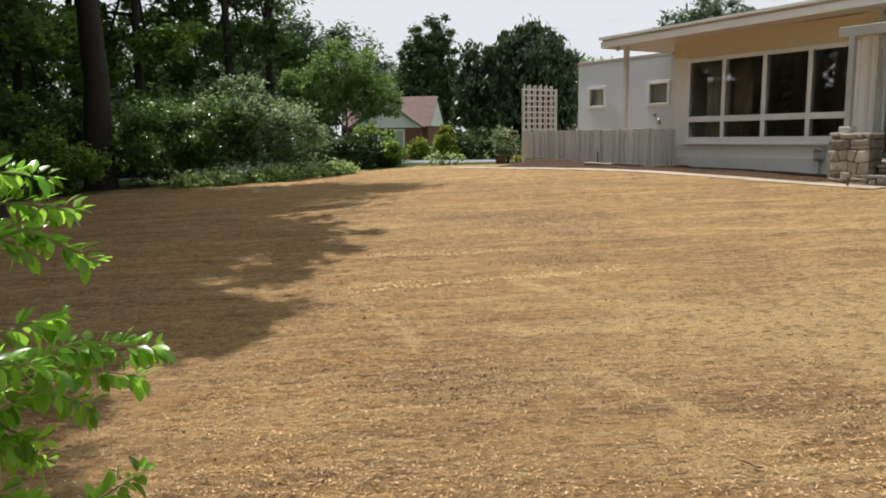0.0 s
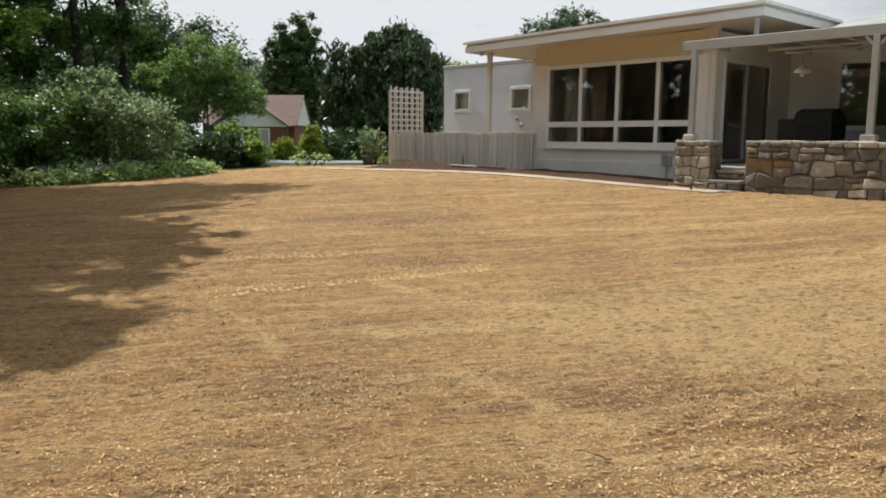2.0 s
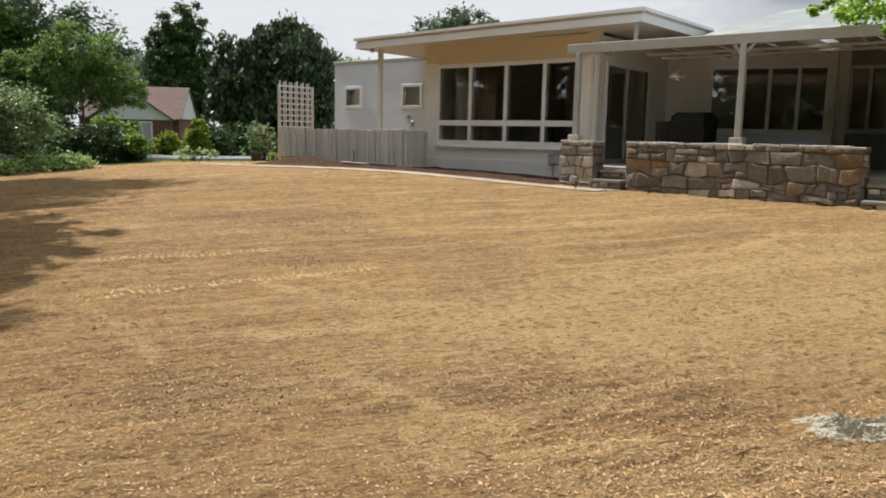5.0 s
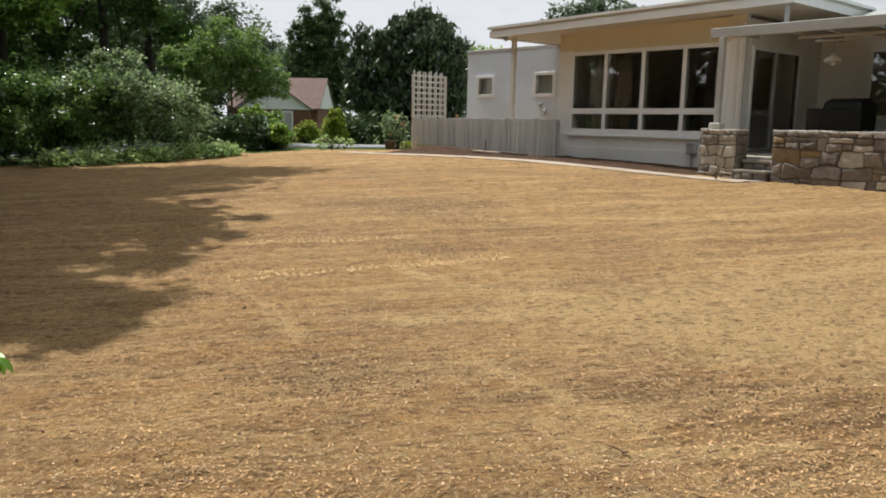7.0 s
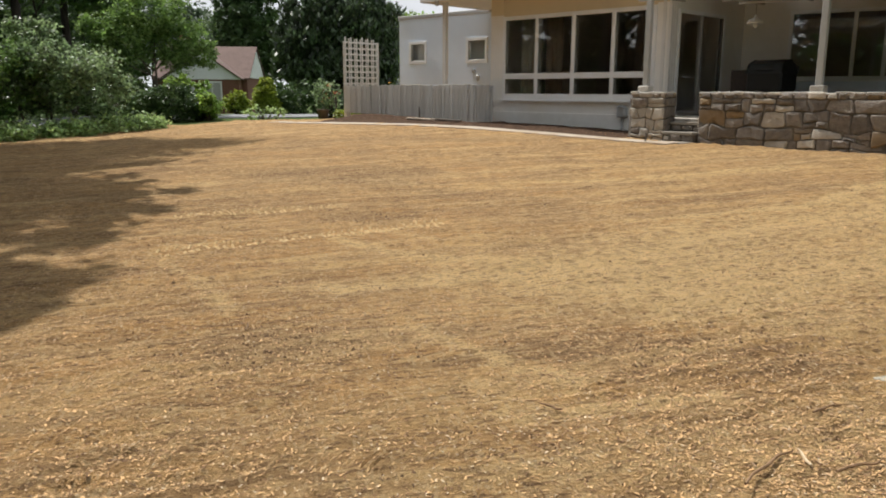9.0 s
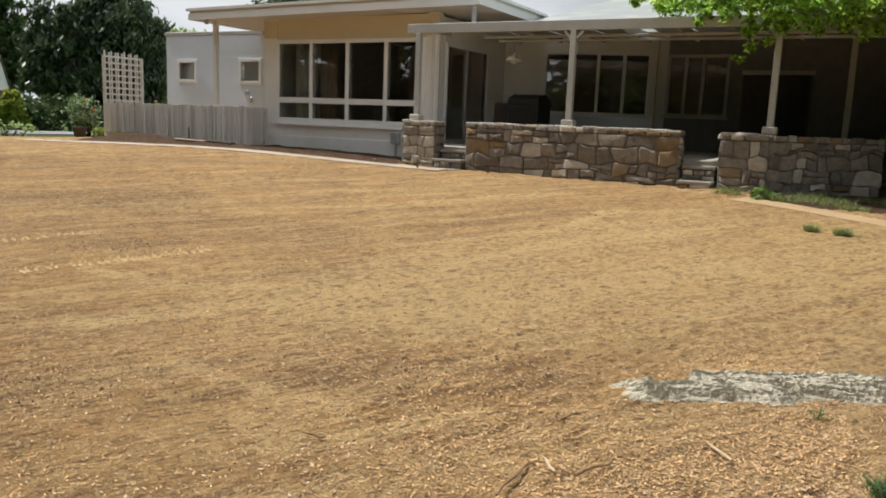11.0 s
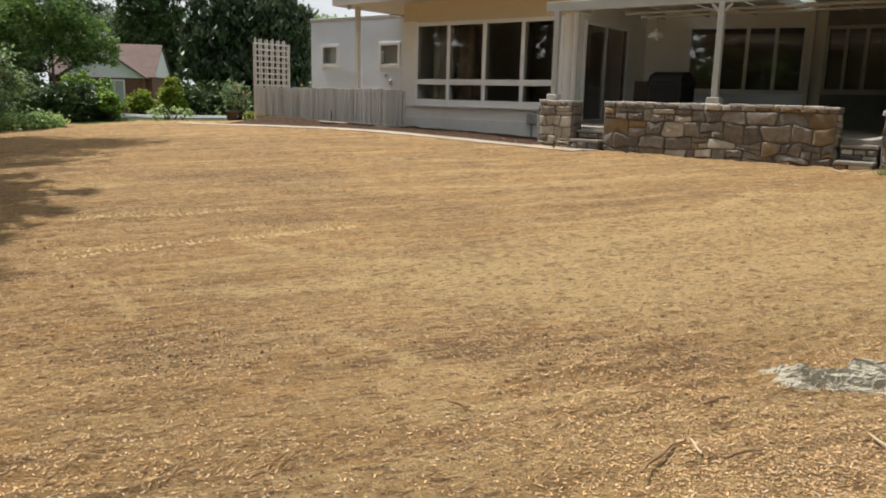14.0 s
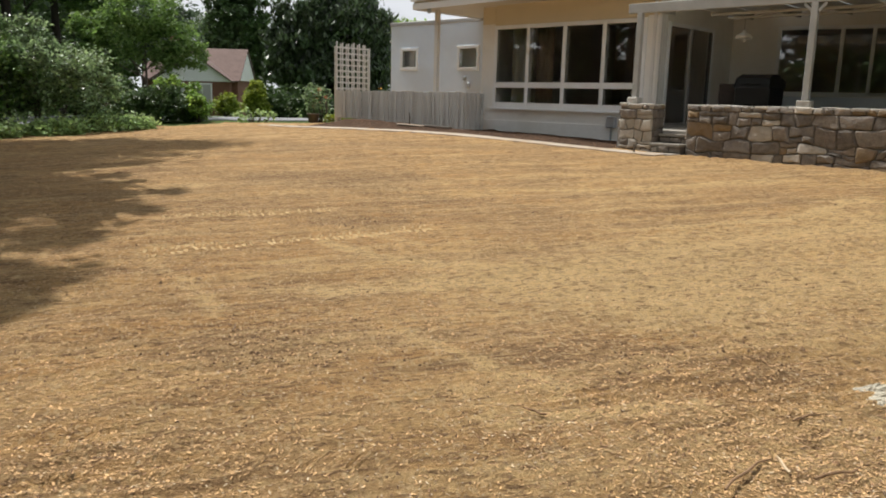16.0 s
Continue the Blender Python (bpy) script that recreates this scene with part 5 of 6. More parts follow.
shrub(-13.4, 23.3, [(-1.0, 0, 1.3, 1.2, 1.0, 1.05), (0.5, -0.1, 1.5, 1.1, 1.0, 1.1), (1.3, 0, 1.2, 0.85, 0.9, 1.0), (-0.2, 0.2, 2.3, 0.9, 0.7, 0.6)], 24000, 0.060, L_SHRUB, 331, "large grey-green shrub with loose branches", clumps=40, shell=0.6, clump=0.3)
# low pale ground cover along the mulch
for i, (az, d, w) in enumerate([(-16.6, 21.5, 0.8), (-13.6, 21.9, 1.2), (-10.6, 22.3, 1.2), (-8.2, 22.8, 0.8)]):
    shrub(az, d, [(-w * 0.5, 0, 0.10, w * 0.6, 0.5, 0.17), (w * 0.5, 0.1, 0.13, w * 0.6, 0.55, 0.22)], 3600, 0.065, L_COVER, 340 + i, "low pale-leaved ground cover at the lawn edge", name="ground_cover", category="ground cover", stems=3, clump=0.6)
# small spreading tree
tree(-6.5, 29.6, 0.07, 1.7, [(-0.9, 0, 2.7, 1.15, 1.1, 1.0), (0.8, 0.1, 2.6, 1.15, 1.1, 1.05), (0, 0, 3.6, 1.4, 1.2, 0.9), (-1.5, 0, 2.0, 0.8, 0.8, 0.5), (1.4, 0, 2.1, 0.75, 0.8, 0.5), (-1.9, 0.2, 3.0, 0.7, 0.7, 0.6)],
     22000, 0.065, L_SMALL, M_BARK2, 350, "small spreading tree with light green leaves", clumps=48, shell=0.4, clump=0.3)
# this shrub's near side lies in shade, put in as dark leaf colour
shrub(-5.7, 25.6, [(-0.75, 0, 0.45, 0.7, 0.7, 0.5), (0.0, 0, 0.6, 0.95, 0.8, 0.55), (0.7, 0.1, 0.5, 0.65, 0.7, 0.5)], 22000, 0.055, L_DARK, 351, "rounded green shrub on the lawn edge, darkened for its shaded side", shell=0.5, clumps=70, clump=0.25)
shrub(-4.4, 26.6, [(-0.3, 0, 1.1, 0.5, 0.4, 0.28), (0.4, 0, 0.9, 0.38, 0.4, 0.36)], 2600, 0.065, L_LIGHT, 356, "light green sprawling bush rising behind the dark shrub", shell=0.4, clump=0.28)
shrub(-3.35, 25.2, [(0, 0, 0.42, 0.42, 0.4, 0.42)], 3600, 0.055, L_LIGHT, 352, "light green shrub beside a dark one", shell=0.4)
shrub(0.75, 40, [(0, 0, 0.75, 0.66, 0.66, 0.85), (0, 0, 1.35, 0.38, 0.38, 0.5)], 11000, 0.075, L_YELLOW, 353, "yellow-green conical garden bush", shell=0.6, clumps=90, clump=0.22)
shrub(-1.25, 38, [(0, 0, 0.5, 0.6, 0.6, 0.55)], 3600, 0.08, L_YELLOW, 354, "small rounded bright green bush", shell=0.5)
# the dark leaf colour stands for shade under the evergreen
shrub(3.6, 41, [(-0.8, 0, 0.8, 1.0, 0.9, 0.9), (0.9, 0, 0.7, 1.0, 0.9, 0.8)], 6000, 0.10, L_DARK, 355, "green garden shrub across the street, darkened for tree shade", shell=0.4)
# trees in the distance
tree(-0.5, 66, 0.35, 5, [(-1.0, 0, 6.4, 1.5, 1.5, 4.6), (1.1, 0, 6.8, 1.6, 1.6, 4.9), (0, 0, 4.5, 2.2, 2.0, 3.6)], 62000, 0.15, L_DARK, M_BARK, 360, "tall narrow dark tree behind a neighbour's house", clumps=170, shell=0.5, clump=0.17)
tree(6.0, 47, 0.35, 3, [(-1.7, 0, 4.0, 1.9, 2.0, 3.1), (1.4, 0, 4.2, 2.3, 2.2, 3.7), (0.2, 0, 4.9, 2.1, 1.9, 2.9), (-2.6, -0.4, 3.2, 1.2, 1.4, 2.5), (0, 0, 2.2, 3.2, 2.4, 2.2)], 70000, 0.14, L_MAG, M_BARK, 361, "broad dark evergreen tree with glossy leaves", clumps=110, shell=0.5, clump=0.22, droop=1.5, long=2.6)
tree(11.0, 60, 0.3, 4, [(0, 0, 5.6, 2.0, 1.8, 1.8), (-1.6, 0, 4.2, 1.5, 1.5, 1.8), (1.6, 0, 6.0, 1.6, 1.5, 1.4)], 11000, 0.17, L_LIGHT, M_BARK2, 362, "bright green tree behind the outbuilding", clumps=60)
tree(19.6, 62, 0.35, 6, [(-2.6, 0, 9.2, 1.9, 1.8, 1.5), (0, 0, 9.9, 2.2, 2.0, 1.7), (2.7, 0, 9.6, 1.8, 1.8, 1.4), (0, 0, 7.6, 3.6, 2.4, 1.6)], 14000, 0.17, L_FAR, M_BARK2, 363, "hazy leafy treetop rising behind the flat roof", clumps=60)
for i, (az, d, h) in enumerate([(-10.2, 70, 13.5), (-6.6, 75, 12.4), (-3.2, 80, 9.2), (8.0, 85, 7.5), (-13, 75, 11), (30, 90, 12), (40, 90, 12), (52, 60, 11)]):
    tree(az, d, 0.35, h * 0.5, [(-2.5, 0, h * 0.5, 2.6, 2.4, h * 0.36), (2.4, 0, h * 0.5, 2.6, 2.4, h * 0.34), (0, 0, h * 0.72, 2.8, 2.4, h * 0.28)], 11000, 0.22, L_FAR, M_BARK2, 370 + i, "distant leafy street tree", group="distant trees", clumps=70, shell=0.4)
# unseen trees added along the left to hold back sky light
for i in range(7):
    tree(0, 0, 0.25, 4, [(0, -1.2, 2.2, 1.9, 2.0, 2.2), (0.3, 1.2, 2.6, 1.9, 2.0, 2.5), (0, 0, 6.0, 2.4, 2.6, 2.6)], 4600, 0.32, L_DARK, M_BARK, 480 + i, "unseen bushy tree added along the left side", at=(-19 + (i % 2), -2 + 3.6 * i), group="trees round the plot", shell=0.3)
# unseen trees added round the back to dim sky light and darken window reflections
for i in range(15):
    az = 72 + i * 14.5
    tree(az, 17 + (i % 3) * 4, 0.3, 5, [(-1.5, 0, 3.0, 2.8, 2.4, 2.4), (1.6, 0.5, 4.4, 2.8, 2.6, 2.4), (0, 0, 8.0, 3.4, 3.2, 3.0)], 3800, 0.42, L_DARK, M_BARK, 450 + i, "unseen tall tree added behind the viewpoint", group="trees round the plot", shell=0.3)

# vine and tree over the porch
x, y = from_house(9.2, 1.2)
vine = thing("porch_vine", pose(x, y, height(x, y)), "bright green vine growing over the pergola end", "vine")
limbs(vine, 0.09, 3.0, [(0, 0, 3.6, 1, 1, 0.5), (-1.2, 0.6, 3.5, 1, 1, 0.5), (1.0, -0.8, 3.6, 1, 1, 0.5)], M_BARK, 401, lean=(-0.2, -0.3))
VB = []
for p, q, z, rp, rz in ((6.2, -2.0, 3.4, 0.5, 0.28), (7.2, -2.05, 3.35, 0.6, 0.35), (8.2, -2.1, 3.3, 0.7, 0.4), (9.2, -2.2, 3.25, 0.7, 0.45), (10.4, -2.3, 3.2, 0.8, 0.5), (4.9, -1.75, 3.5, 0.32, 0.16), (5.2, -1.85, 3.62, 0.4, 0.25), (5.6, -1.3, 3.75, 0.75, 0.42), (6.6, -1.9, 3.75, 0.9, 0.55), (7.6, -1.6, 3.9, 1.0, 0.6), (8.8, -1.8, 3.7, 1.1, 0.7), (10.2, -1.6, 3.7, 1.2, 0.8), (7.0, -0.4, 4.0, 1.1, 0.5), (9.0, 0.0, 4.1, 1.4, 0.7), (6.6, -1.95, 3.02, 0.3, 0.3), (6.28, -2.0, 2.48, 0.12, 0.13), (6.42, -2.0, 2.72, 0.15, 0.18), (5.75, -1.9, 3.25, 0.25, 0.2), (9.6, -2.2, 3.1, 0.8, 0.5), (10.6, -1.8, 2.9, 0.8, 0.6), (11.8, -2.2, 3.1, 1.0, 0.8), (8.4, -2.0, 3.3, 0.6, 0.4), (12.6, -2.6, 3.4, 1.0, 0.7), (13.8, -2.4, 3.0, 0.9, 0.6), (11.2, -2.7, 3.7, 1.0, 0.6), (10.0, -2.8, 3.5, 0.8, 0.45), (9.0, -2.8, 3.9, 0.9, 0.5), (7.9, -2.6, 4.0, 0.7, 0.4)):
    vx, vy = from_house(p, q)
    VB.append((vx - x, vy - y, z - height(x, y), rp, rp, rz))
crown(vine, VB, 78000, 0.052, L_VINE, 402, clumps=40, clump=0.26, droop=0.5)
# trees 1 and 4 take the bright vine leaf in place of sunlit glints
for i, (p, q, s) in enumerate(((12.2, 5.4, 0.95), (13.6, -0.6, 1.0), (12.5, 3.0, 1.05), (15.0, 1.0, 1.1), (17.5, -1.5, 1.2), (16.5, 4.5, 1.2), (20, 2.5, 1.3))):
    tree(0, 0, 0.2, 4.5 * s, [(0, 0, 5.4 * s, 2.8, 2.6, 1.6), (-1.6, 0.6, 4.4 * s, 1.8, 1.8, 1.1), (1.6, -0.8, 4.4 * s, 1.8, 1.8, 1.2), (0, 0.8, 3.4 * s, 1.8, 1.6, 1.0)], 7000, 0.12, L_VINE if i in (1, 4) else L_MID, M_BARK, 410 + i,
         "dark shade tree beside the porch", at=from_house(p, q))
for i, (p, q) in enumerate(((11.4, 2.6), (13.2, 3.2), (15.4, 1.0), (9.7, 1.6), (14.5, -1.0), (17.5, 1.5), (19, -2), (16.5, 3.5))):
    wx, wy = from_house(p, q)
    shrub(math.degrees(math.atan2(wx, wy)), math.hypot(wx, wy), [(0, 0, 0.8, 1.2, 1.0, 1.0), (0.8, 0.4, 0.8, 1.0, 0.9, 0.9)], 4000, 0.09, L_MID, 420 + i, "dark shrub in the shade by the porch")


def yellow_flower(p, q, seed):
    """A single stem behind the fence with a small double bloom over its top."""
    x, y = from_house(p, q)
    z = height(x, y)
    f = thing("flower", pose(x, y, z), "small yellow bloom on a thin stem behind the fence", "flower")
    top = 1.70 - z
    part("stem", tube([(0, 0, -0.05), (0.02, 0.01, top * 0.5), (0, 0, top)], [0.008, 0.006, 0.004], 6), M_BARK2, f, smooth=True)
    rnd = random.Random(seed)
    for k in range(9):
        a = k * math.tau / 9
        bm = bmesh.new()
        d, sd = Vector((math.cos(a), math.sin(a), rnd.uniform(0.1, 0.6))), Vector((-math.sin(a), math.cos(a), 0))
        v = [bm.verts.new(Vector((0, 0, top)) + c) for c in (d * 0.008, d * 0.035 + sd * 0.016, d * 0.058, d * 0.035 - sd * 0.016)]
        bm.faces.new(v)
        part("petal", bm, L_PETAL, f)
    part("centre", turned([(0.012, -0.008), (0.016, 0.004), (0.006, 0.012)], 10, None, (0, 0, top)), M_POT, f)


yellow_flower(-8.4, -0.22, 3)
# potted rose at the end of the path, small plants in the bed
shrub(5.0, 26.4, [(0, 0, 0.75, 0.45, 0.4, 0.5), (0.2, 0, 0.35, 0.3, 0.3, 0.3), (-0.2, 0, 1.0, 0.25, 0.25, 0.25)], 1300, 0.055, L_SHRUB, 430, "loose flowering shrub at the end of the edging path")
shrub(0.6, 25.3, [(-0.3, 0, 0.22, 0.35, 0.3, 0.25), (0.35, 0, 0.18, 0.35, 0.3, 0.22)], 330, 0.06, L_COVER, 431, "small straggling plant on the mulch")
shrub(6.9, 25.5, [(-0.25, 0, 0.14, 0.4, 0.3, 0.15), (0.3, 0, 0.12, 0.4, 0.3, 0.14)], 900, 0.06, L_YELLOW, 432, "low yellow-green plant by the fence", stems=3)
rose = shrub(5.3, 26.2, [(0, 0, 0.8, 0.35, 0.3, 0.35)], 26, 0.045, L_FLOWER, 433, "orange blooms on a loose garden shrub", name="flowering_shrub", stems=4)
px, py, pz = polar(4.75, 26.0)
solo("plant_pot", turned([(0.12, 0.0), (0.16, 0.02), (0.19, 0.26), (0.21, 0.27), (0.21, 0.31), (0.17, 0.31), (0.15, 0.27)], 18), M_POT, pose(px, py, pz), "dark clay plant pot beside the path", "plant pot", smooth=True)

# ---- neighbour's house across the street ----


def gable_roof(bm, x0, x1, y0, y1, z0, zr, over, t, along_x=True):
    """Two thick slopes over a rectangle, with their ridge along x or along y."""
    if along_x:
        mid = (y0 + y1) / 2
        drop = (zr - z0) / (mid - y0) * over
        sides = [[(x0 - over, e, z0 - drop), (x1 + over, e, z0 - drop), (x1 + over, mid, zr), (x0 - over, mid, zr)] for e in (y0 - over, y1 + over)]
    else:
        mid = (x0 + x1) / 2
        drop = (zr - z0) / (mid - x0) * over
        sides = [[(e, y0 - over, z0 - drop), (e, y1, z0 - drop), (mid, y1, zr), (mid, y0 - over, zr)] for e in (x0 - over, x1 + over)]
    for a in sides:
        low = [bm.verts.new(c) for c in a]
        up = [bm.verts.new((c[0], c[1], c[2] + t)) for c in a]
        bm.faces.new(low)
        bm.faces.new(up)
        for i in range(4):
            bm.faces.new((low[i], low[(i + 1) % 4], up[(i + 1) % 4], up[i]))
    bmesh.ops.recalc_face_normals(bm, faces=bm.faces)
    return bm


def gable_end(points, way, thick):
    """A thick triangle: three corners pushed along way."""
    bm = bmesh.new()
    a = [bm.verts.new(c) for c in points]
    b = [bm.verts.new(tuple(Vector(c) + Vector(way) * thick)) for c in points]
    bm.faces.new(a)
    bm.faces.new(b[::-1])
    for i in range(3):
        bm.faces.new((a[i], a[(i + 1) % 3], b[(i + 1) % 3], b[i]))
    bmesh.ops.recalc_face_normals(bm, faces=bm.faces)
    return bm


def neighbour(az, d, turn, label, w=6.3, dep=7.0, lift=0.06):
    x, y, z = polar(az, d)
    h = thing("neighbour_house", pose(x, y, z + lift, 0, 0, turn), label, "house", "houses across the street")
    ze, zr = 2.4, 4.6
    part("wall", box(-w, 0, 0, dep, -0.6, ze), M_BRICK, h, "red brick wall")
    part("roof", gable_roof(bmesh.new(), -w, 0, 0, dep, ze, zr, 0.2, 0.10), M_SHINGLE, h, "brown shingle gable roof")
    part("gable", gable_end([(0.002, 0, ze), (0.002, dep, ze), (0.002, dep / 2, zr - 0.06)], (1, 0, 0), 0.10), M_TRIM, h, "white gable boards")
    part("gable", gable_end([(-w - 0.002, 0, ze), (-w - 0.002, dep, ze), (-w - 0.002, dep / 2, zr - 0.06)], (-1, 0, 0), 0.10), M_TRIM, h)
    # cross gable that comes forward over the front rooms
    gx0, gx1, gy, gz = -5.45, -0.4, -1.0, 4.15
    part("front_wall", box(gx0, gx1, gy, -0.002, -0.6, ze), M_BRICK, h, "red brick front")
    part("front_gable", gable_end([(gx0, gy, ze), (gx1, gy, ze), ((gx0 + gx1) / 2, gy, gz - 0.06)], (0, 1, 0), 0.12), M_TRIM, h, "white boarded front gable")
    part("front_roof", gable_roof(bmesh.new(), gx0, gx1, gy, 2.6, ze, gz, 0.22, 0.09, False), M_SHINGLE, h, "brown shingle cross gable")
    part("frieze", box(gx0 - 0.1, gx1 + 0.1, gy - 0.06, gy - 0.003, ze - 0.14, ze + 0.03, 0.01), M_TRIM, h)
    for a, b in ((-2.85, -1.55), (-4.6, -3.4)):
        wn_ = part("window", box(a, b, gy - 0.07, gy - 0.003, 0.65, 2.15, 0.01), M_TRIM, h, "white window with pale blinds")
        part("pane", box(a + 0.1, (a + b) / 2 - 0.03, gy - 0.085, gy - 0.072, 0.75, 2.05), M_COPING, wn_)
        part("pane", box((a + b) / 2 + 0.03, b - 0.1, gy - 0.085, gy - 0.072, 0.75, 2.05), M_COPING, wn_)
    part("chimney", box(-w + 1.0, -w + 1.7, dep / 2 - 0.3, dep / 2 + 0.3, 3.4, 5.5, 0.02), M_BRICK, h)
    return h


neighbour(-0.48, 57, -9.5, "single-storey brick house with a brown gable roof and white front gable")
neighbour(-10.6, 66, -20, "brick house half hidden behind trees")

# ---- rocks ----


def ledge(name, x, y, turn, length, width, high, seed, label):
    """A low ledge of split rock: broken shelves that step down to the front, with crevices along its length."""
    t = thing(name, pose(x, y, height(x, y), 0, 0, turn), label, "rock")
    nu, nv = int(length * 110), int(width * 170)
    grid = []
    for i in range(nu + 1):
        row = []
        for j in range(nv + 1):
            u, v = i / nu, j / nv
            px, py = (u - 0.5) * length, (v - 0.5) * width
            wob = 0.10 * noise.noise((px * 2.2, 0, seed)) + 0.05 * noise.noise((px * 9, 4, seed))
            c = v + wob + 0.25 * (u - 0.5)
            blocks = noise.cell((px * 2.2 + 0.8 * noise.noise((px * 3, py * 9, seed)), c * 9 + 0.5 * noise.noise((px * 7, py * 11, 2)), seed))
            shelf = 0.55 + 0.28 * math.floor(c * 5) / 5 + 0.09 * blocks
            shelf += 0.18 * noise.noise((px * 11, py * 34, seed)) + 0.10 * noise.noise((px * 31, py * 60, seed))
            crack = noise.noise((px * 3.1, py * 36 + px * 4, seed + 5))
            shelf -= 0.85 * max(0.0, 1 - abs(crack) / 0.09)
            seam = noise.noise((px * 1.5 + 3, py * 62 + px * 9, seed + 9))
            shelf -= 0.5 * max(0.0, 1 - abs(seam) / 0.08)
            ends = min(1.0, (u - 0.03 - 0.05 * noise.noise((py * 12, 3, seed))) * 12, (1 - u) * 7)
            edge = min(1.0, (v - 0.05 - 0.22 * (0.4 + noise.noise((px * 3.4, 7, seed)))) * 7, (1.0 - v) * 9, (0.66 + max(0.0, u - 0.24 + 0.04 * noise.noise((py * 8, 1, seed))) * 9 - v) * 9)
            e = min(ends, edge)
            e = max(min(e, 1.0), -1.0)
            z = high * max(shelf, 0.05) * e if e > 0 else -0.03
            row.append((px + 0.012 * noise.noise((px * 20, py * 20, 3)), py + 0.012 * noise.noise((px * 20, py * 20, 9)), z - 0.008))
        grid.append(row)
    cuts = [0, int(nu * 0.31), int(nu * 0.64), nu]
    for i0, i1 in zip(cuts, cuts[1:]):
        bm = bmesh.new()
        rows = [[bm.verts.new(c) for c in row] for row in grid[i0:i1 + 1]]
        for a, b in zip(rows, rows[1:]):
            for j in range(nv):
                bm.faces.new((a[j], b[j], b[j + 1], a[j + 1]))
        part("slab", bm, M_ROCK, t)


ledge("rock_ledge", 3.51, 2.41, -29, 1.80, 0.42, 0.095, 3, "flat weathered grey ledge of split rock in the mulch")
ledge("rock_ledge", 4.42, 1.95, -25, 0.60, 0.24, 0.06, 8, "small grey rock beside the ledge")


def boulder(x, y, r, seed, label):
    bm = bmesh.new()
    bmesh.ops.create_icosphere(bm, subdivisions=4, radius=1.0)
    for v in bm.verts:
        c = v.co.copy()
        k = 1 + 0.3 * noise.noise(c * 1.1 + Vector((seed, 0, 0))) + 0.16 * noise.noise(c * 3.0 + Vector((0, seed, 0))) + 0.07 * noise.noise(c * 8) + 0.025 * noise.noise(c * 19)
        k -= 0.16 * max(0.0, 1 - abs(noise.noise(c * 1.6 + Vector((2, seed, 5)))) / 0.05)
        v.co = Vector((c.x * r * 1.2, c.y * r, max(c.z, -0.4) * r * 0.62)) * k
    solo("boulder", bm, M_BOULDER, pose(x, y, height(x, y) + r * 0.05, 0, 0, 30), label, "rock", smooth=True)


boulder(3.31, 1.26, 0.26, 4, "pale grey boulder beside a tuft of grass")

# ---- grass tufts ----


def tuft(x, y, r, h, n, seed, label="tuft of green grass growing in the mulch", leaf=None):
    rng = random.Random(seed)
    bm = bmesh.new()
    for _ in range(n):
        a, s = rng.uniform(0, math.tau), r * math.sqrt(rng.random())
        bx_, by = math.cos(a) * s, math.sin(a) * s
        la = rng.uniform(0, math.tau)
        ln, hh = rng.uniform(0.3, 1.3) * h, h * rng.uniform(0.25, 0.75)
        wx, wy = -math.sin(la) * 0.003, math.cos(la) * 0.003
        dx, dy = math.cos(la) * ln, math.sin(la) * ln
        v = [bm.verts.new(c) for c in ((bx_ - wx, by - wy, -0.01), (bx_ + wx, by + wy, -0.01), (bx_ + dx * 0.4 + wx, by + dy * 0.4 + wy, hh * 0.6), (bx_ + dx * 0.4 - wx, by + dy * 0.4 - wy, hh * 0.6), (bx_ + dx, by + dy, hh))]
        bm.faces.new((v[0], v[1], v[2], v[3]))
        bm.faces.new((v[3], v[2], v[4]))
    solo("grass_tuft", bm, leaf or L_GRASS, pose(x, y, height(x, y)), label, "grass tuft", "grass tufts")


tuft(3.00, 1.50, 0.11, 0.10, 330, 1, leaf=L_DARK)
tuft(3.06, 1.36, 0.10, 0.12, 300, 2)
tuft(3.40, 2.13, 0.03, 0.07, 30, 3)
tuft(4.45, 2.12, 0.06, 0.11, 110, 4)
tuft(4.15, 1.98, 0.06, 0.06, 60, 5)
for i, (x, y, r, h) in enumerate(((7.98, 5.42, 0.07, 0.13), (8.1, 5.12, 0.09, 0.13), (8.55, 4.55, 0.08, 0.1), (9.6, 8.0, 0.2, 0.2), (9.9, 7.2, 0.3, 0.16), (10.2, 6.7, 0.35, 0.14), (10.6, 7.2, 0.4, 0.15), (11.2, 6.4, 0.5, 0.14), (9.95, 6.2, 0.18, 0.1), (8.9, 3.9, 0.15, 0.1))):
    tuft(x, y, r, h, int(150 + 500 * r), 10 + i)
shrub(52.4, 12.25, [(0, 0, 0.08, 0.2, 0.2, 0.10)], 80, 0.065, L_SMALL, 440, "leafy weed at the foot of the stone wall", stems=2)

M_TWIG = mat("green_twig", (0.22, 0.26, 0.09), 0.7, 0.2, 20, 0.1)
# ---- branch of a shrub close to the camera ----
near_shrub = thing("near_shrub", pose(-1.25, 1.45, height(-1.25, 1.45)), "leafy shrub with bright green leaves at the lawn's edge", "shrub")


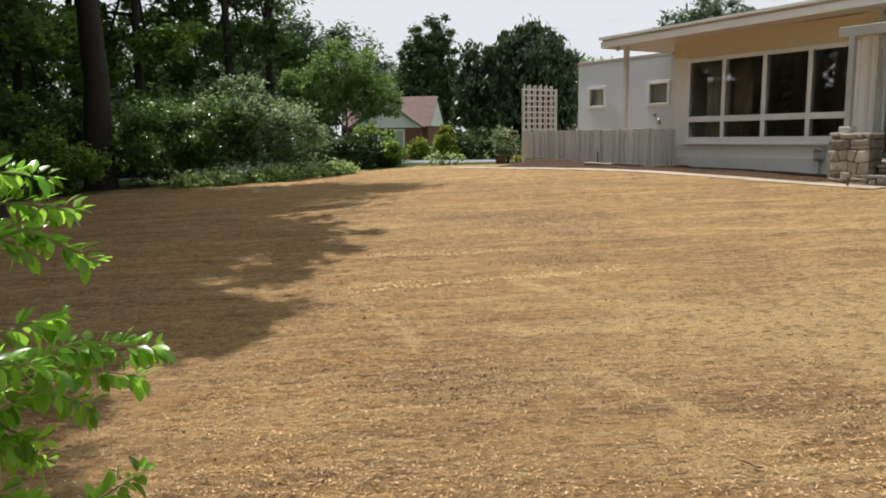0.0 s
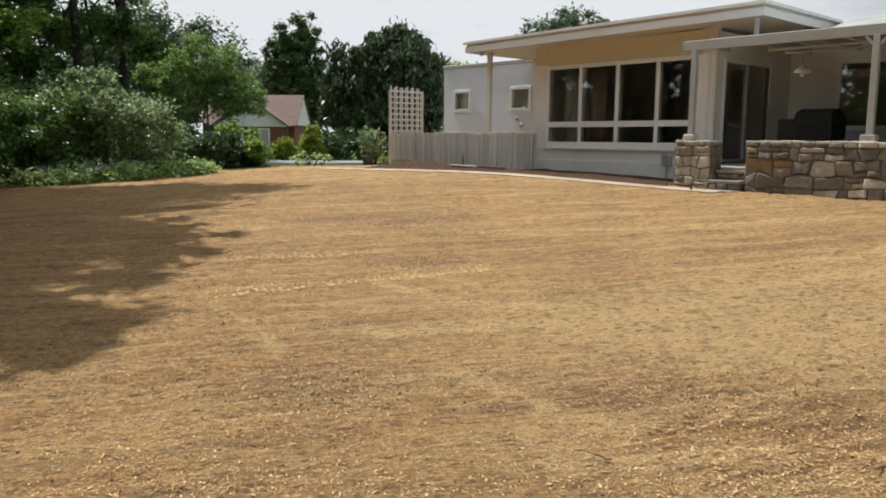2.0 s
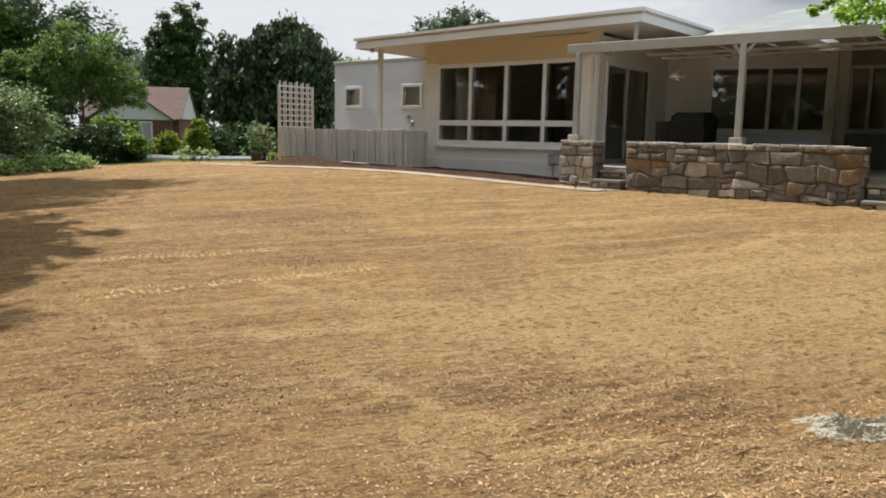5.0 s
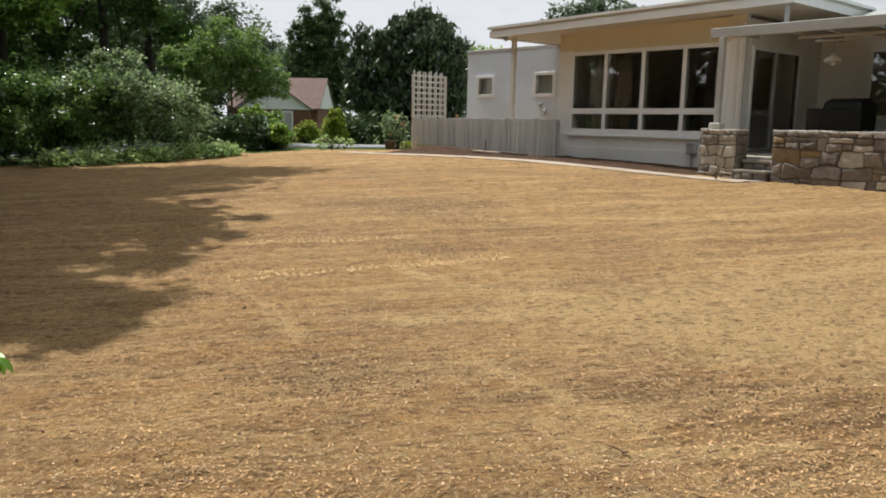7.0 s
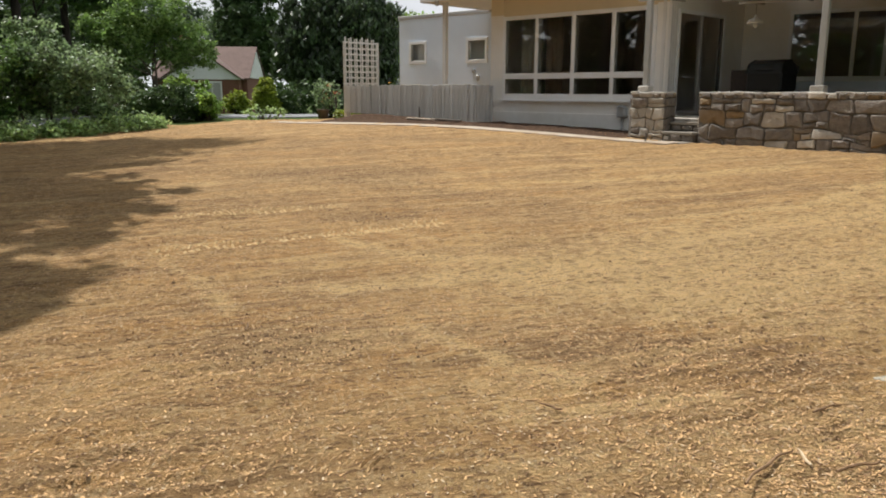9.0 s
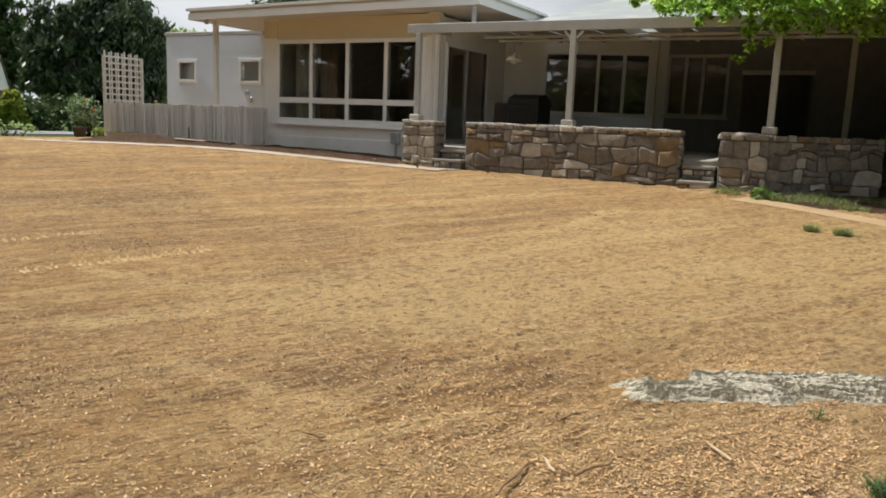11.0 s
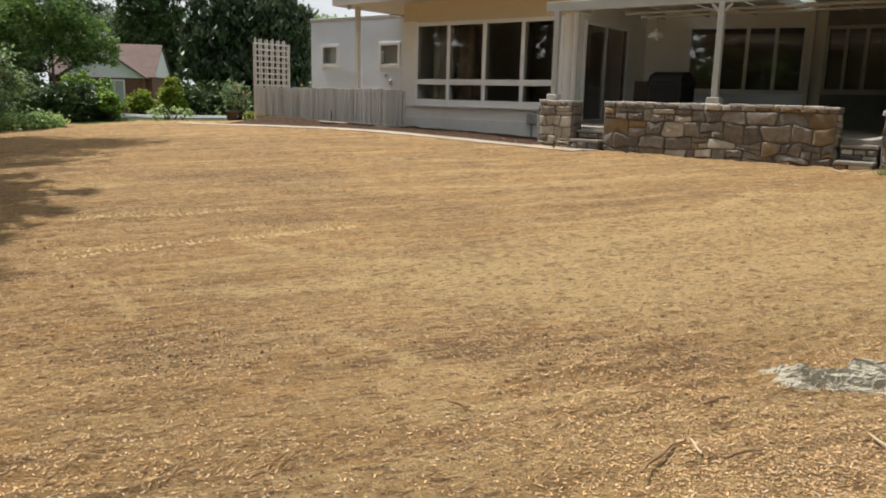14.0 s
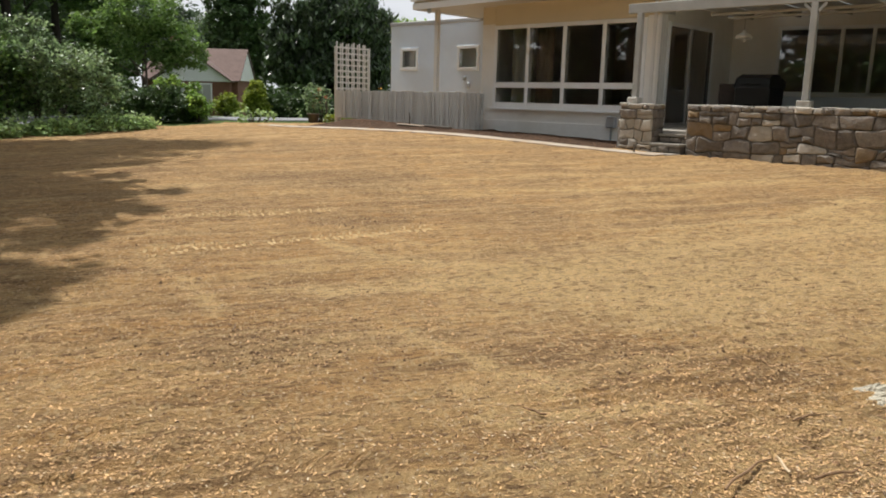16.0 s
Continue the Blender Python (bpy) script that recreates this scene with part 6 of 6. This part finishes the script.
def leaf_shape(bm, base, way, up, size, curl):
    way, up = way.normalized(), up.normalized()
    side = way.cross(up).normalized()
    up = side.cross(way)
    rows = []
    for s, w in ((0.0, 0.04), (0.25, 0.30), (0.5, 0.40), (0.78, 0.26), (1.0, 0.02)):
        c = base + way * s * size - up * curl * size * s * s
        rows.append([bm.verts.new(c - side * w * size * 0.62 + up * 0.07 * size * w * 2), bm.verts.new(c), bm.verts.new(c + side * w * size * 0.62 + up * 0.07 * size * w * 2)])
    for a, b in zip(rows, rows[1:]):
        for k in (0, 1):
            bm.faces.new((a[k], a[k + 1], b[k + 1], b[k]))


def spray(points, seed, size=0.036, every=0.0085, whorl=3):
    rnd = random.Random(seed)
    pts = [Vector(p) for p in points]
    part("twig", tube(pts, [0.002] * (len(pts) - 1) + [0.001], 6), M_TWIG, near_shrub, smooth=True)
    bm = bmesh.new()
    total = sum((b - a).length for a, b in zip(pts, pts[1:]))
    for a, b in zip(pts, pts[1:]):
        n = max(2, int((b - a).length / every))
        for k in range(n):
            c = a.lerp(b, k / n)
            for _ in range(whorl):
                ang = rnd.uniform(0, math.tau)
                d = (b - a).normalized()
                o = d.orthogonal().normalized()
                o = Matrix.Rotation(ang, 3, d) @ o
                way = d * rnd.uniform(0.2, 0.8) + o + Vector((0, 0, rnd.uniform(-0.3, 0.2)))
                leaf_shape(bm, c + o * 0.006, way, Vector((rnd.uniform(-0.4, 0.4), rnd.uniform(-0.4, 0.4), 1)), size * rnd.uniform(0.6, 1.25), rnd.uniform(0.0, 0.35))
    ob = part("leaves", bm, L_NEAR, near_shrub, "bright green oval leaves", smooth=True)
    return ob


def beside(az, el, d):
    """A point by bearing, elevation and distance from the camera's place, in the shrub's own axes."""
    x, y, z = d * math.sin(radians(az)) * math.cos(radians(el)), d * math.cos(radians(az)) * math.cos(radians(el)), 1.5 + d * math.sin(radians(el))
    return (x - 0.060 + 1.25, y - 1.45, z - height(-1.25, 1.45))


SPRAYS = [((-34, -2, 1.6), (-30, -2.2, 1.62), (-26.8, -2.7, 1.65)), ((-34, -4, 1.6), (-29, -4.2, 1.62), (-25.4, -5, 1.65)), ((-33, -6, 1.6), (-28.5, -6, 1.6), (-24.8, -8.6, 1.62)), ((-35, -5, 1.5), (-31, -6.2, 1.55), (-28.5, -7.6, 1.6)),
          ((-34, -13, 1.55), (-30, -12.3, 1.55), (-26.8, -11.8, 1.6)), ((-34, -16, 1.5), (-27, -13.8, 1.52), (-20.9, -14.7, 1.56)), ((-34, -17, 1.55), (-28, -15, 1.55), (-22.1, -16.6, 1.6)),
          ((-34, -18, 1.45), (-29, -16.5, 1.5), (-25.5, -18.2, 1.5)), ((-36, -21, 1.5), (-32, -19, 1.5), (-28.6, -21.2, 1.55)), ((-35, -14, 1.45), (-31, -14.5, 1.4), (-27.5, -15.5, 1.45)),
          ((-30, -27, 1.5), (-26, -24, 1.5), (-22.6, -22.6, 1.5)), ((-36, -24, 1.4), (-32, -22.5, 1.4), (-29.5, -24, 1.4)), ((-36, -18, 1.5), (-32, -18, 1.5), (-29, -20, 1.5))]
for i, s in enumerate(SPRAYS):
    spray([beside(*c) for c in s], 500 + i)
for i in range(4):
    e = beside(-34 - i, -5 - 6 * i, 1.55)
    part("stem", tube([(-0.1 * i, 0.05 * i, -0.05), (e[0] * 0.6, e[1] * 0.6, e[2] * 0.6), e], [0.008, 0.005, 0.003], 6), M_TWIG, near_shrub, smooth=True)

# ---- chips, tracks, twigs on the mulch ----


def chips(name, n, region, size, material, seed, label, near=True, heap=None):
    rng = np.random.default_rng(seed)
    x0, x1, y0, y1 = region
    verts, faces = [], []
    made = 0
    while made < n:
        y = y0 + (y1 - y0) * rng.random() ** (1.7 if near else 1.0)
        half = 0.75 * y + 0.8
        x = rng.uniform(max(x0, -half), min(x1, half * 1.5))
        if heap:
            x, y = heap[0] + rng.normal() * heap[2], heap[1] + rng.normal() * heap[2] * 0.55
        elif noise.noise((x * 0.8, y * 1.6, seed)) + rng.uniform(-0.5, 0.5) < -0.1:
            continue
        s = size * rng.uniform(0.5, 1.6)
        a, tilt = rng.uniform(0, math.tau), rng.uniform(-0.35, 0.35)
        l, w = s, s * rng.uniform(0.18, 0.5)
        ca, sa = math.cos(a), math.sin(a)
        z = height(x, y) + relief(x, y) + 0.003
        k = len(verts)
        up = s * 0.16
        for ex, ey, ez in ((-l / 2, -w / 2, -tilt * l / 2), (l / 2, -w * 0.3, tilt * l / 2), (l * 0.42, w / 2, tilt * l / 2), (-l * 0.4, w * 0.4, -tilt * l / 2), (0, 0, up)):
            verts.append((x + ex * ca - ey * sa, y + ex * sa + ey * ca, z + ez + (0.002 if ez != up else 0)))
        faces += [(k, k + 1, k + 4), (k + 1, k + 2, k + 4), (k + 2, k + 3, k + 4), (k + 3, k, k + 4)]
        made += 1
    me = bpy.data.meshes.new(name)
    me.from_pydata(verts, [], faces)
    me.materials.append(material)
    tagged(new(name, me), label, "wood chips", kind="stuff")


chips("wood_chips", 95000, (-5, 8, 1.6, 9), 0.012, M_CHIP, 1, "scattered tan wood chips and straw on the soil")
chips("wood_chips", 34000, (-5, 8, 1.6, 9), 0.012, M_CHIPDARK, 2, "dark bark crumbs among the wood chips")
chips("wood_chips", 11000, (-5, 8, 1.6, 9), 0.012, M_CHIPPALE, 3, "pale dry wood splinters on the mulch")
chips("wood_chips", 5200, (0.9, 5.5, 1.2, 2.9), 0.017, M_CHIPHEAP, 4, "mixed coarse chips round the rock ledge", False, (3.2, 1.8, 0.85))

chips("wood_chips", 9000, (-6, 12, 4.5, 15), 0.020, M_CLOD, 5, "dark crumbs of bark across the raked field", False)
chips("wood_chips", 8000, (-6, 12, 4.5, 15), 0.020, M_CHIP, 6, "tan straw and chips across the raked field", False)


def clods():
    """Small dark lumps of soil, thick where the mulch lies rough."""
    rng = random.Random(77)
    verts, faces = [], []
    made = 0
    while made < 1900:
        if rng.random() < 0.6:
            line = DARK[rng.choice((1, 3, 5, 6, 9))]
            k = rng.randrange(len(line) - 1)
            t = rng.random()
            x = line[k][0] + (line[k + 1][0] - line[k][0]) * t + rng.gauss(0, 0.28)
            y = line[k][1] + (line[k + 1][1] - line[k][1]) * t + rng.gauss(0, 0.25)
        else:
            y = 1.7 + 8 * rng.random() ** 1.5
            x = rng.uniform(-0.6 * y - 0.5, 1.1 * y + 0.8)
        if y < 1.6:
            continue
        s = rng.uniform(0.004, 0.010) * (1.6 if rng.random() < 0.08 else 1.0)
        z = height(x, y) + relief(x, y)
        b = len(verts)
        a0 = rng.uniform(0, 6.28)
        for i in range(5):
            r = s * rng.uniform(0.8, 1.5)
            verts.append((x + r * math.cos(a0 + i * 1.257), y + r * math.sin(a0 + i * 1.257), z - 0.002))
        verts.append((x + s * rng.uniform(-0.3, 0.3), y + s * rng.uniform(-0.3, 0.3), z + s * rng.uniform(0.8, 1.4)))
        faces += [(b + i, b + (i + 1) % 5, b + 5) for i in range(5)]
        made += 1
    me = bpy.data.meshes.new("soil_clods")
    me.from_pydata(verts, [], faces)
    me.materials.append(M_CLOD)
    tagged(new("soil_clods", me), "small dark soil clods scattered over the mulch", "soil clods", kind="stuff")


clods()


def tread(a, b, width, seed, label, rows=((-0.26, -1, 0.2), (0.26, 1, 0.2)), lean=0.35, gap=0.062, material=None, high=0.012):
    """Rows of small ridges pressed by a tyre between a and b."""
    rnd = random.Random(seed)
    a, b = Vector((*a, 0)), Vector((*b, 0))
    d = (b - a).normalized()
    s = Vector((-d.y, d.x, 0))
    verts, faces = [], []
    n = int((b - a).length / gap)
    for k in range(n):
        if rnd.random() < 0.12:
            continue
        for off, side, half in rows:
            c = a.lerp(b, k / n) + s * off * width
            way = (s * side + d * lean).normalized()
            across = Vector((-way.y, way.x, 0))
            h = rnd.uniform(0.6, 1.1) * high
            half *= rnd.uniform(0.6, 1.15)
            c += d * rnd.gauss(0, 0.008) + s * rnd.gauss(0, 0.015)
            way = (way + d * rnd.uniform(-0.1, 0.1)).normalized()
            base = len(verts)
            for e, w, up in ((-1, -1, 0), (1, -1, 0), (1, 1, 0), (-1, 1, 0), (-0.7, 0, h), (0.7, 0, h)):
                p_ = c + way * e * width * half + across * w * 0.21 * gap
                verts.append((p_.x, p_.y, height(p_.x, p_.y) + relief(p_.x, p_.y) + up + (0.003 if up else -0.004)))
            faces += [(base, base + 1, base + 5, base + 4), (base + 2, base + 3, base + 4, base + 5), (base + 1, base + 2, base + 5), (base + 3, base, base + 4)]
    me = bpy.data.meshes.new("tyre_track")
    me.from_pydata(verts, [], faces)
    me.materials.append(material)
    tagged(new("tyre_track", me), label, "tyre track", kind="stuff")


tread((-0.85, 8.44), (1.0, 8.42), 0.26, 1, "tyre tread print pressed into the mulch", gap=0.066, material=M_TREADPALE)
tread((-0.85, 6.82), (1.75, 7.2), 0.26, 2, "tyre tread print pressed into the mulch", gap=0.066, material=M_TREADPALE)
tread((-0.22, 2.95), (0.66, 2.70), 0.26, 3, "fresh tyre tread print pressed into the mulch", ((0.0, 1, 0.36),), 0.5, 0.058, M_TREAD, 0.009)



def twig(x, y, turn, length, seed, material=None, lift=0.02):
    rnd = random.Random(seed)
    pts = [(length * (k / 4 - 0.5), rnd.uniform(-0.02, 0.02) * length * 2, rnd.uniform(0, 0.012)) for k in range(5)]
    solo("twig", tube(pts, [0.005, 0.006, 0.006, 0.005, 0.002], 6), material or M_DRYTWIG, pose(x, y, height(x, y) + lift, 0, 0, turn), "dry twig lying on the mulch", "twig", "twigs")


twig(1.78, 2.30, 30, 0.40, 1)
twig(2.66, 2.07, 73, 0.2, 2, M_CHIPPALE)
twig(1.95, 2.32, 75, 0.13, 7, M_CHIPPALE)
twig(2.3, 2.65, 20, 0.15, 3)
twig(-0.1, 4.55, 80, 0.14, 4)
twig(2.1, 2.2, 10, 0.25, 5)
twig(1.2, 3.0, 130, 0.12, 6)
random.seed(9)
